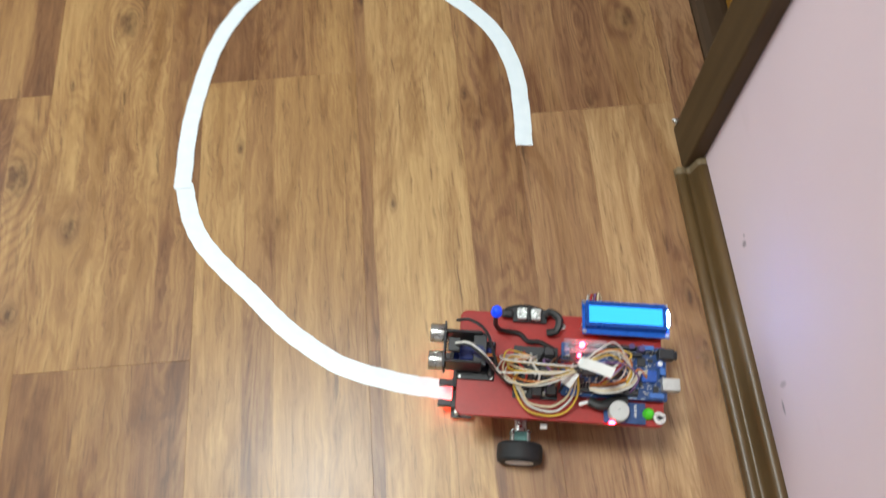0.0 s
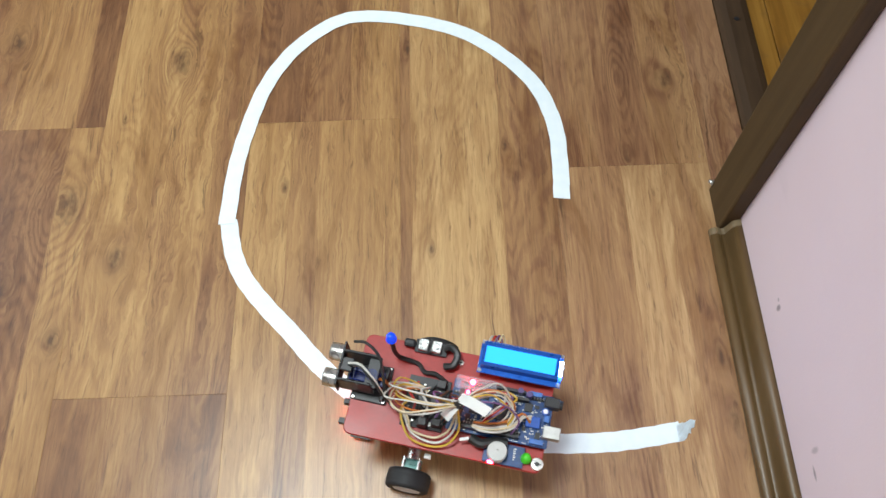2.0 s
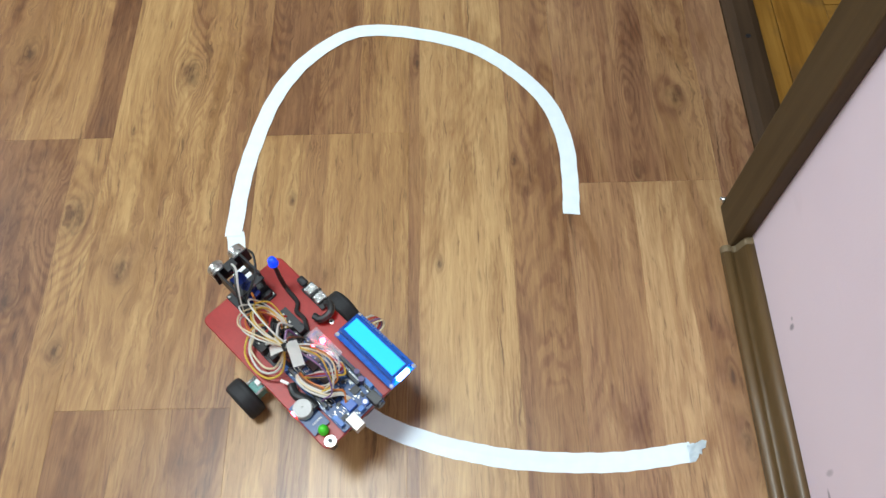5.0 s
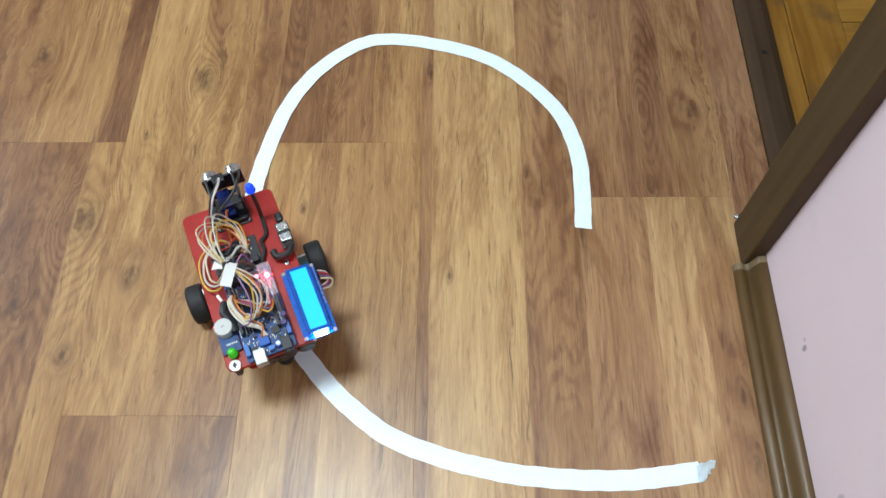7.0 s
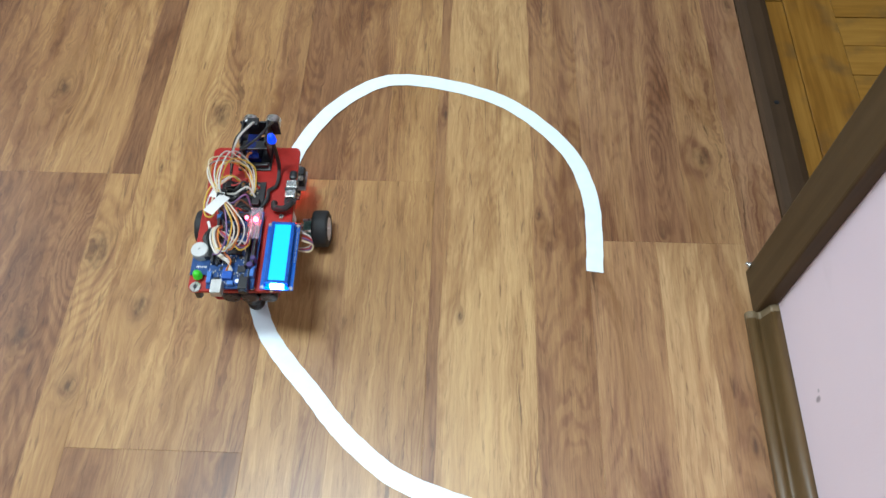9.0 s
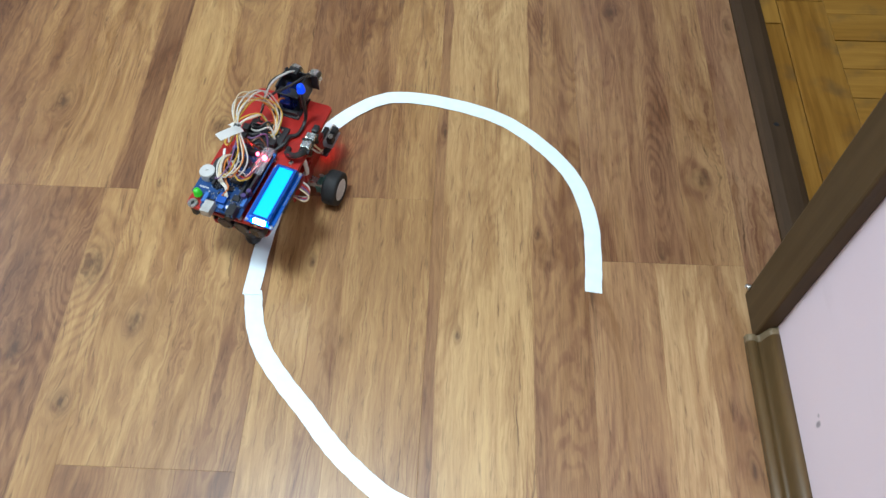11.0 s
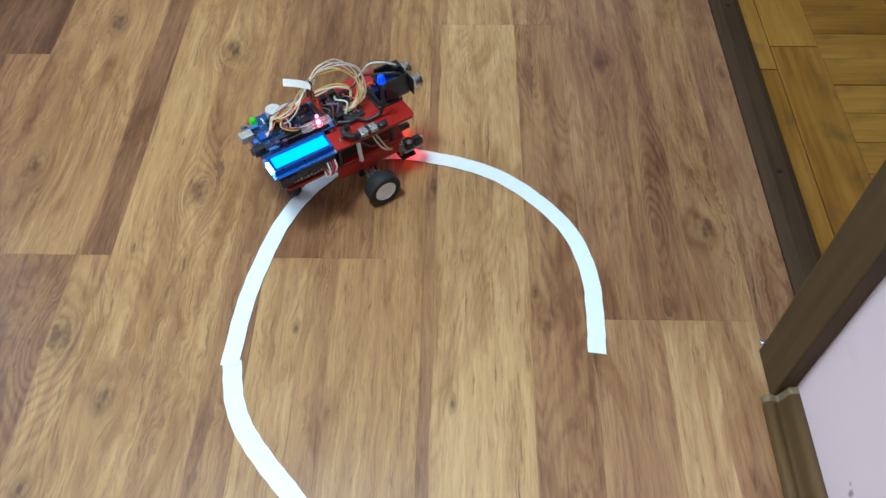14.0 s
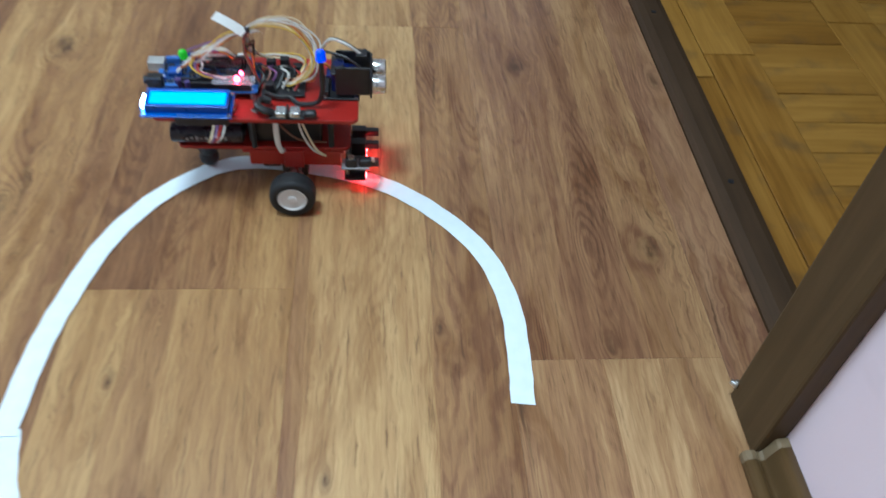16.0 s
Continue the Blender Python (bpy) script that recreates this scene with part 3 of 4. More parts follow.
# ---- the tape line ----
def tape_line(name, points, w, label, ragged=False):
    """White adhesive tape laid in a curve, a little wavy at its edges."""
    bm = bmesh.new()
    pts = spline([(x, y, 0) for x, y in points], 9)
    rnd = random.Random(7)
    rows = []
    for i, p in enumerate(pts):
        d = (pts[min(i + 1, len(pts) - 1)] - pts[max(i - 1, 0)]).normalized()
        side = Vector((-d.y, d.x, 0))
        wob = 0.00025 * math.sin(i * 1.3) + rnd.uniform(-1, 1) * 0.00015
        h = 0.00075 + 0.0002 * math.sin(i * 0.9)
        slip = rnd.uniform(-1, 1) * 0.001 if i in (0, len(pts) - 1) else 0
        a, b = p + side * (w / 2 + wob) + d * slip, p - side * (w / 2 - wob) - d * slip
        rows.append([bm.verts.new((a.x, a.y, 0.0002)), bm.verts.new((a.x, a.y, h * 0.6)), bm.verts.new((p.x, p.y, h)), bm.verts.new((b.x, b.y, h * 0.6)), bm.verts.new((b.x, b.y, 0.0002))])
    for a, b in zip(rows, rows[1:]):
        for j in range(4):
            bm.faces.new((a[j], a[j + 1], b[j + 1], b[j]))
    bm.faces.new(rows[0]), bm.faces.new(list(reversed(rows[-1])))
    bmesh.ops.recalc_face_normals(bm, faces=bm.faces)
    return bm


def tapes():
    tape = thing("tape_line", "white adhesive tape laid in an open loop on the floor", "tape")
    lower = [(0.248, -0.2125), (0.210, -0.218), (0.172, -0.2213), (0.127, -0.221), (0.072, -0.2165), (0.036, -0.2095), (0.001, -0.201), (-0.054, -0.180), (-0.096, -0.149), (-0.122, -0.124), (-0.147, -0.0945), (-0.174, -0.0655), (-0.1995, -0.033), (-0.2145, -0.001), (-0.2240, 0.040)]
    upper = [(-0.2255, 0.036), (-0.222, 0.105), (-0.213, 0.160), (-0.195, 0.226), (-0.163, 0.282), (-0.115, 0.324), (-0.071, 0.334), (-0.006, 0.323), (0.052, 0.301), (0.100, 0.263), (0.138, 0.213), (0.1555, 0.155), (0.157, 0.100), (0.1545, 0.0545)]
    part("lower_strip", tape_line("t", lower, 0.0195, ""), M_TAPE, tape)
    ob = part("upper_strip", tape_line("t", upper, 0.0190, ""), M_TAPE, tape)
    ob.location.z = 0.0009
    # crumpled end
    bm = bmesh.new()
    rnd = random.Random(3)
    grid = [[bm.verts.new((0.244 + 0.0042 * i + rnd.uniform(-1, 1) * 0.0012, -0.2225 + 0.0042 * j + 0.0008 * i + rnd.uniform(-1, 1) * 0.0012, 0.0012 + (0.0 if i == 0 else rnd.uniform(0.0, 0.0045)))) for j in range(5)] for i in range(5)]
    for i in range(4):
        for j in range(4):
            if (i, j) in ((3, 1), (3, 0), (2, 0)):
                continue
            bm.faces.new((grid[i][j], grid[i + 1][j], grid[i + 1][j + 1], grid[i][j + 1]))
    bmesh.ops.solidify(bm, geom=bm.faces[:], thickness=0.0004)
    part("crumpled_end", bm, M_TAPE, tape, "crumpled white tape end")


tapes()


# ---- the robot car ----
M_RED = worn("red_painted_board", (0.34, 0.015, 0.010), 0.36, 0, 40, 0.18, 0.05)
M_TYRE = worn("black_rubber", (0.014, 0.014, 0.015), 0.65, 0, 120, 0.3, 0.2)
M_RIM = worn("white_rim_plastic", (0.72, 0.72, 0.70), 0.35, 0, 120, 0.06)
M_PCB = worn("blue_circuit_board", (0.012, 0.055, 0.185), 0.35, 0, 220, 0.35)
M_LCD_PCB = worn("deep_blue_board", (0.008, 0.11, 0.50), 0.3, 0, 220, 0.25)
M_TEAL = worn("teal_gearbox_plate", (0.12, 0.30, 0.27), 0.4, 0.1, 150, 0.3)
M_CHIP = worn("black_chip", (0.02, 0.02, 0.023), 0.45, 0, 200, 0.3)
M_WHITE = worn("white_plastic", (0.78, 0.78, 0.75), 0.4, 0, 100, 0.05)
M_SERVO = worn("translucent_blue_servo", (0.008, 0.018, 0.12), 0.22, 0, 120, 0.25)
M_GREY = worn("grey_plastic", (0.30, 0.30, 0.31), 0.45, 0, 120, 0.15)
M_COPPER = worn("soldered_tin", (0.55, 0.55, 0.50), 0.3, 0.9, 300, 0.2)
M_LIT = glowing("lit_display", (0.02, 0.34, 1.0), 1.3)
M_BACK = glowing("backlight_edge", (0.14, 0.38, 1.0), 110.0)
M_LED_RED = glowing("red_led", (1.0, 0.025, 0.06), 55.0)
M_LED_FLOOR = glowing("red_sensor_led", (1.0, 0.02, 0.02), 58.0)
M_LED_BLUE = glowing("blue_led", (0.004, 0.06, 0.9), 0.55)
M_LED_GREEN = glowing("green_led", (0.06, 0.50, 0.02), 0.16)
WIRE = {k: worn(k + "_wire", v, 0.42, 0, 150, 0.12) for k, v in dict(yellow=(0.62, 0.40, 0.05), white=(0.60, 0.58, 0.53), orange=(0.52, 0.16, 0.025), red=(0.42, 0.025, 0.02), brown=(0.15, 0.06, 0.03), cream=(0.66, 0.55, 0.36),
                                                                          black=(0.02, 0.02, 0.02), violet=(0.18, 0.09, 0.22)).items()}

robot = thing("robot_car", "red two-deck line-following robot car with blue lit display and loose wiring", "robot")


def rounded_plate(bm, x0, x1, y0, y1, z0, z1, r, segs=5):
    loop = []
    for cx, cy, a0 in ((x1 - r, y1 - r, 0), (x0 + r, y1 - r, 90), (x0 + r, y0 + r, 180), (x1 - r, y0 + r, 270)):
        for i in range(segs + 1):
            a = radians(a0 + 90 * i / segs)
            loop.append((cx + r * math.cos(a), cy + r * math.sin(a)))
    e = min(0.0006, (z1 - z0) / 4)
    rings = []
    for inset, z in ((e, z0), (0, z0 + e), (0, z1 - e), (e, z1)):
        cx, cy = (x0 + x1) / 2, (y0 + y1) / 2
        rings.append([bm.verts.new((x - inset * (1 if x > cx else -1), y - inset * (1 if y > cy else -1), z)) for x, y in loop])
    n = len(loop)
    for a, b in zip(rings, rings[1:]):
        for i in range(n):
            bm.faces.new((a[i], a[(i + 1) % n], b[(i + 1) % n], b[i]))
    bm.faces.new(list(reversed(rings[0]))), bm.faces.new(rings[-1])


DECK = 0.092

bm = bmesh.new()
rounded_plate(bm, -0.1162, 0.0601, -0.0468, 0.0468, DECK - 0.0042, DECK, 0.0065)
upper_deck = part("upper_deck", bm, M_RED, robot)
bm = bmesh.new()
rounded_plate(bm, -0.103, 0.052, -0.034, 0.034, 0.0470, 0.0505, 0.006)
lower_deck = part("lower_deck", bm, M_RED, robot)
# metal posts coloured black to stand for the shade between the decks
for x, y in ((0.035, 0.031), (0.035, -0.031), (-0.098, 0.031), (-0.034, -0.034)):
    bm = bmesh.new()
    rod(bm, (x, y, 0.0505), (x, y, DECK - 0.0042), 0.0028, 6)
    part("standoff", bm, M_BLACK, robot)
for x, y, r in ((-0.112, 0.039, 0.0052), (-0.030, -0.036, 0.0026), (0.045, 0.038, 0.0), (0.032, -0.031, 0.0)):
    if r:
        bm = bmesh.new()
        lathe(bm, [(r * 1.05, 0), (r * 1.1, 0.001), (r, 0.0018), (r * 0.42, 0.0019), (r * 0.40, 0.0008)], (x, y, DECK), (x, y, 1), 18)
        part("screw", bm, M_STEEL, robot, smooth=False)
        bm = bmesh.new()
        rod(bm, (x, y, DECK + 0.0010), (x, y, DECK + 0.0022), r * 0.36, 10)
        box(bm, x - r * 0.62, x + r * 0.62, y - r * 0.10, y + r * 0.10, DECK + 0.0012, DECK + 0.0023)
        part("screw_recess", bm, M_CHIP, robot)
bm = bmesh.new()
rod(bm, (-0.112, 0.039, DECK - 0.016), (-0.112, 0.039, DECK - 0.0042), 0.0042, 6)
part("screw_nut", bm, M_BLACK, robot)


def wheel(side):
    """Wheel in its own space, its axle along y; side is the sign of y."""
    hub = tagged(new("wheel"), "")
    hub.parent = robot
    s = side
    bm = bmesh.new()
    prof = [(0.0135, -0.0085), (0.0175, -0.0092), (0.0202, -0.0078), (0.0210, -0.005), (0.0207, -0.004), (0.0210, -0.003), (0.0210, 0.003), (0.0207, 0.004), (0.0210, 0.005), (0.0202, 0.0078), (0.0175, 0.0092), (0.0135, 0.0085)]
    lathe(bm, prof, (0, 0, 0), (0, s, 0), 40, False)
    part("tyre", bm, M_TYRE, hub, "black rubber tyre", True)
    bm = bmesh.new()
    lathe(bm, [(0.0136, -0.0084), (0.0136, 0.0078), (0.0128, 0.0088), (0.0120, 0.0086), (0.0110, 0.0076), (0.0040, 0.0072), (0.0034, 0.0084), (0.0016, 0.0085)], (0, 0, 0), (0, s, 0), 32)
    part("rim", bm, M_RIM, hub, "white plastic rim")
    return hub


WHEELS = {1: wheel(1), -1: wheel(-1)}

for s in (1, -1):
    motor = tagged(new("gear_motor"), "")
    motor.parent = robot
    bm = bmesh.new()
    for y0, y1 in ((0.0455, 0.0462), (0.0505, 0.0512), (0.0545, 0.0552)):
        box(bm, -0.0095, 0.0095, min(s * y0, s * y1), max(s * y0, s * y1), 0.015, 0.0285, 0.0002)
    box(bm, -0.0088, 0.0088, min(s * 0.0457, s * 0.055), max(s * 0.0457, s * 0.055), 0.0155, 0.0276, 0.0005)
    part("gearbox", bm, M_TEAL, motor, "teal metal gearbox plates")
    bm = bmesh.new()
    for x in (-0.0072, 0.0072):
        rod(bm, (x, s * 0.044, 0.0278), (x, s * 0.0565, 0.0278), 0.0015, 8)
    part("gearbox_screws", bm, M_STEEL, motor)
    bm = bmesh.new()
    rod(bm, (0, s * 0.020, 0.0215), (0, s * 0.046, 0.0215), 0.0060, 20)
    part("motor_can", bm, M_STEEL, motor)
    bm = bmesh.new()
    box(bm, -0.009, 0.009, min(s * 0.024, s * 0.036), max(s * 0.024, s * 0.036), 0.0275, 0.0470, 0.001)
    part("bracket", bm, M_RED, motor)
    bm = bmesh.new()
    rod(bm, (0, s * 0.055, 0.021), (0, s * 0.068, 0.021), 0.0016, 10)
    part("axle", bm, M_STEEL, motor)

# red motor tray under the lower deck, with its side lips and the dark motor clamps
bm = bmesh.new()
box(bm, -0.046, 0.046, -0.0345, 0.0345, 0.0440, 0.0468, 0.0006)
for s in (1, -1):
    box(bm, -0.040, 0.043, min(s * 0.0325, s * 0.0345), max(s * 0.0325, s * 0.0345), 0.0300, 0.0442, 0.0006)
part("motor_tray", bm, M_RED, robot)
for s in (1, -1):
    bm = bmesh.new()
    box(bm, -0.012, 0.012, min(s * 0.004, s * 0.0315), max(s * 0.004, s * 0.0315), 0.0130, 0.0300, 0.0015)
    box(bm, -0.030, -0.013, min(s * 0.010, s * 0.0300), max(s * 0.010, s * 0.0300), 0.0230, 0.0440, 0.0015)
    part("motor_clamp", bm, M_BLACK, robot)

# ball caster at the tail
bm = bmesh.new()
lathe(bm, [(0.013, 0), (0.0135, 0.012), (0.011, 0.020), (0.0085, 0.030), (0.006, 0.0325)], (-0.086, 0, 0.0470), (-0.086, 0, 0), 20)
part("caster_housing", bm, M_BLACK, robot, smooth=False)
# ball coloured black, with the shade under the car in its colour
bm = bmesh.new()
bmesh.ops.create_uvsphere(bm, u_segments=18, v_segments=12, radius=0.0095, matrix=Matrix.Translation((-0.086, 0, 0.0097)))
part("caster_ball", bm, M_BLACK, robot, smooth=True)

# battery between the decks
battery = tagged(new("battery_pack"), "")
battery.parent = robot
for y in (-0.026, -0.007, 0.012):
    bm = bmesh.new()
    lathe(bm, [(0.0075, 0), (0.0088, 0.0006), (0.0092, 0.002), (0.0092, 0.062), (0.0088, 0.0636), (0.003, 0.064), (0.003, 0.0655)], (-0.108, y, 0.0602), (0, y, 0.0602), 22)
    part("battery_cell", bm, worn("black_shrink_wrap", (0.018, 0.016, 0.026), 0.28, 0, 90, 0.3) if y == -0.026 else bpy.data.materials["black_shrink_wrap"], battery, smooth=False)
bm = bmesh.new()
for i in range(9):
    box(bm, -0.094 + 0.0042 * i, -0.0915 + 0.0042 * i, -0.0354, -0.0350, 0.0585 + 0.0008 * (i % 2), 0.0605 + 0.001 * (i % 3))
part("battery_print", bm, M_GREY, battery)

# added black block that stands for the shade between the decks
bm = bmesh.new()
box(bm, -0.040, 0.026, -0.027, 0.027, 0.0505, 0.0760, 0.002)
part("deck_shade_block", bm, M_BLACK, robot, "black block added for the shade between the decks")
# cable tie and thin leads on the flanks
bm = bmesh.new()
tube(bm, [(-0.012, -0.036, 0.089), (-0.0125, -0.041, 0.078), (-0.012, -0.0415, 0.062), (-0.010, -0.039, 0.051), (-0.009, -0.034, 0.047)], 0.0026, 8)
part("white_flat_lead", bm, M_WHITE, robot, "white flat cable between the decks")
for i, (col, pts) in enumerate((("cream", [(0.008, -0.036, 0.088), (0.014, -0.041, 0.074), (0.022, -0.043, 0.056), (0.030, -0.040, 0.046)]), ("white", [(0.006, -0.034, 0.088), (0.010, -0.040, 0.072), (0.018, -0.042, 0.056), (0.027, -0.040, 0.047)]),
                                ("brown", [(-0.02, -0.030, 0.086), (0.0, -0.040, 0.070), (0.012, -0.036, 0.060), (0.03, -0.030, 0.054)]))):
    bm = bmesh.new()
    tube(bm, pts, 0.0011)
    part("lead", bm, WIRE[col], robot)
for s in (1,):
    bm = bmesh.new()
    box(bm, -0.020, -0.014, 0.046, 0.0505, 0.070, 0.0735, 0.0006)
    part("lead_plug", bm, M_WHITE, robot)

# line sensors under the nose
line_sensor = tagged(new("line_sensor_bar"), "")
line_sensor.parent = robot
bm = bmesh.new()
box(bm, 0.046, 0.066, -0.034, 0.034, 0.0105, 0.0122, 0.0004)
part("sensor_board", bm, M_CHIP, line_sensor)
for y in (-0.026, 0.026):
    bm = bmesh.new()
    rod(bm, (0.049, y, 0.012), (0.049, y, 0.048), 0.0022, 6)
    part("sensor_post", bm, M_STEEL, line_sensor)
for y in (-0.022, 0.004, 0.0235):
    bm = bmesh.new()
    box(bm, 0.064, 0.0785, y - 0.0030, y + 0.0030, 0.020, 0.027, 0.0008)
    box(bm, 0.052, 0.066, y - 0.0045, y + 0.0045, 0.0122, 0.028, 0.0006)
    part("sensor_plug", bm, M_BLACK, line_sensor)
    bm = bmesh.new()
    rod(bm, (0.060, y + 0.0065, 0.0122), (0.060, y + 0.0065, 0.024), 0.0024, 10)
    part("trimmer", bm, M_COPPER, line_sensor)
for y in (-0.023, 0.004, 0.016):
    bm = bmesh.new()
    lathe(bm, [(0.0024, 0), (0.0024, 0.004), (0.0016, 0.0062), (0.0004, 0.0068)], (0.0645, y, 0.0105), (0.0655, y, 0.0), 12)
    part("sensor_led", bm, M_LED_FLOOR, line_sensor, "glowing red sensor lamp", True)
# grey sensor module at the front flank
bm = bmesh.new()
box(bm, 0.044, 0.070, -0.0445, -0.030, 0.0330, 0.0346, 0.0004)
part("side_sensor_board", bm, M_GREY, line_sensor)
bm = bmesh.new()
box(bm, 0.048, 0.058, -0.0435, -0.036, 0.0346, 0.0440, 0.0012)
box(bm, 0.060, 0.0715, -0.0425, -0.035, 0.0346, 0.0425, 0.0016)
part("side_sensor_head", bm, M_CHIP, line_sensor)
bm = bmesh.new()
rod(bm, (0.053, -0.0400, 0.044), (0.053, -0.0400, 0.0455), 0.0030, 14)
rod(bm, (0.066, -0.0350, 0.038), (0.0745, -0.0350, 0.038), 0.0026, 12)
part("side_sensor_eye", bm, M_COPPER, line_sensor)

# servo with the two-eyed distance sensor
sonar = tagged(new("distance_sensor_mount"), "")
sonar.parent = robot
bm = bmesh.new()
box(bm, 0.028, 0.061, -0.0185, 0.0165, DECK, DECK + 0.0024, 0.0008)
box(bm, 0.030, 0.034, -0.0165, 0.0145, DECK + 0.0024, DECK + 0.0085, 0.0008)
part("base_plate", bm, M_BLACK, sonar)
for x, y in ((0.0305, -0.0165), (0.0305, 0.0145), (0.058, -0.0165), (0.058, 0.0145)):
    bm = bmesh.new()
    rod(bm, (x, y, DECK + 0.002), (x, y, DECK + 0.0036), 0.0014, 8)
    part("base_screw", bm, M_STEEL, sonar)
bm = bmesh.new()
box(bm, 0.036, 0.059, -0.0075, 0.0050, DECK + 0.0024, DECK + 0.0240, 0.0008)
box(bm, 0.0315, 0.0635, -0.0075, 0.0050, DECK + 0.0165, DECK + 0.0190, 0.0005)
rod(bm, (0.042, -0.00125, DECK + 0.024), (0.042, -0.00125, DECK + 0.0285), 0.0055, 16)
part("servo", bm, M_SERVO, sonar, "blue translucent servo")
bm = bmesh.new()
for y in (-0.0180, 0.0080):
    box(bm, 0.040, 0.0705, y, y + 0.0026, DECK + 0.006, DECK + 0.0345, 0.0010)
box(bm, 0.036, 0.047, -0.0180, 0.0106, DECK + 0.0265, DECK + 0.0285, 0.0006)
box(bm, 0.062, 0.0665, -0.0180, 0.0106, DECK + 0.008, DECK + 0.0105, 0.0006)
part("bracket", bm, M_BLACK, sonar)
bm = bmesh.new()
box(bm, 0.0705, 0.0722, -0.0260, 0.0140, DECK + 0.0090, DECK + 0.0300, 0.0004)
part("sensor_board", bm, M_CHIP, sonar, "dark sensor board")
for y in (-0.0180, 0.0060):
    bm = bmesh.new()
    lathe(bm, [(0.0080, 0), (0.0082, 0.0008), (0.0082, 0.0112), (0.0078, 0.0122), (0.0070, 0.0121), (0.0068, 0.0105)], (0.0722, y, DECK + 0.0190), (1, y, DECK + 0.0190), 24)
    part("transducer", bm, M_STEEL, sonar, "silver ultrasonic can", True)
    bm = bmesh.new()
    rod(bm, (0.0826, y, DECK + 0.0190), (0.0832, y, DECK + 0.0190), 0.0066, 20)
    part("transducer_mesh", bm, M_CHIP, sonar)
bm = bmesh.new()
for i in range(4):
    rod(bm, (0.0705, -0.0065 + 0.0025 * i, DECK + 0.033), (0.0640, -0.0065 + 0.0025 * i, DECK + 0.0385), 0.0007, 6)
box(bm, 0.058, 0.0675, -0.0085, 0.0030, DECK + 0.036, DECK + 0.0410, 0.0006)
part("plug", bm, M_BLACK, sonar)
for y0, col in ((-0.020, "black"), (0.0, "white"), (0.0015, "black")):
    bm = bmesh.new()
    tube(bm, [(0.062, y0 - 0.004, DECK + 0.040), (0.050, y0 - 0.002, DECK + 0.048), (0.036, y0 + 0.008, DECK + 0.046), (0.026, 0.016 + y0 * 0.2, DECK + 0.030), (0.016, 0.020, DECK + 0.012), (0.004, 0.021, DECK + 0.006)], 0.0013)
    part("lead", bm, WIRE[col], sonar)
bm = bmesh.new()
tube(bm, [(0.038, -0.001, DECK + 0.020), (0.030, 0.001, DECK + 0.026), (0.024, 0.004, DECK + 0.018), (0.018, 0.006, DECK + 0.004), (0.006, 0.008, DECK + 0.003)], 0.0012)
part("lead", bm, WIRE["orange"], sonar)

# display
display = tagged(new("display"), "")
display.parent = robot
LZ, LT = 0.1120, 0.0825
DX, DY = -0.0814, -0.0439


def on_display(bm):
    bmesh.ops.transform(bm, matrix=Matrix.Translation((DX, DY, LZ)) @ Matrix.Rotation(LT, 4, "X"), verts=bm.verts)


bm = bmesh.new()
box(bm, -0.0390, 0.0355, -0.0158, 0.0158, -0.0098, -0.0082, 0.0003)
on_display(bm)
part("display_board", bm, M_LCD_PCB, display)
bm = bmesh.new()
for x0, x1, y0, y1 in ((-0.0358, 0.0332, 0.0079, 0.0114), (-0.0358, 0.0332, -0.0114, -0.0079), (-0.0358, -0.0325, -0.0079, 0.0079), (0.0305, 0.0332, -0.0079, 0.0079)):
    box(bm, x0, x1, y0, y1, -0.0082, -0.0003, 0.0005)
on_display(bm)
# the screen's blue spill is put into the bezel's base colour
part("bezel", bm, worn("screen_spill_bezel", (0.008, 0.075, 0.36), 0.3, 0.2, 150, 0.2), display, "bezel coloured blue by the screen's spilled light")
bm = bmesh.new()
box(bm, -0.0325, 0.0305, -0.0079, 0.0079, -0.004, -0.0014)
on_display(bm)
part("screen", bm, M_LIT, display, "glowing pale blue screen")
bm = bmesh.new()
box(bm, -0.0388, -0.0359, -0.0072, 0.0058, -0.0080, -0.0022, 0.0008)
on_display(bm)
part("backlight", bm, M_BACK, display, "bright white-blue backlight edge")
for x in (-0.0370, 0.0335):
    for y in (-0.0137, 0.0137):
        bm = bmesh.new()
        rod(bm, (x, y, -0.0100), (x, y, -0.0074), 0.0019, 12)
        on_display(bm)
        part("board_screw", bm, M_STEEL, display)
bm = bmesh.new()
for i in range(16):
    rod(bm, (-0.008 + 0.00254 * i, -0.0142, -0.010), (-0.008 + 0.00254 * i, -0.0142, -0.0068), 0.0006, 6)
on_display(bm)
tagged(part("header_pins", bm, M_COPPER, display), kind="stuff")
bm = bmesh.new()
box(bm, -0.012, 0.032, -0.0150, 0.006, -0.0185, -0.0100, 0.0008)
on_display(bm)
part("interface_board", bm, M_CHIP, display)
for s in (-1, 1):
    bm = bmesh.new()
    rod(bm, (DX + 0.034 * s, -0.036, DECK), (DX + 0.034 * s, -0.036, 0.1035), 0.0022, 6)
    part("display_post", bm, M_STEEL, display)
for k, col in enumerate(("white", "red", "violet", "cream")):
    bm = bmesh.new()
    tube(bm, [(DX + 0.030 - 0.003 * k, DY - 0.017, 0.096), (DX + 0.028 - 0.003 * k, DY - 0.024 - 0.001 * k, 0.090), (DX + 0.022 - 0.002 * k, DY - 0.022, 0.082), (DX + 0.02, DY - 0.004, 0.080)], 0.0009)
    part("lead", bm, WIRE[col], display)

# controller board with its shield
board = tagged(new("controller_board"), "")
board.parent = robot
bm = bmesh.new()
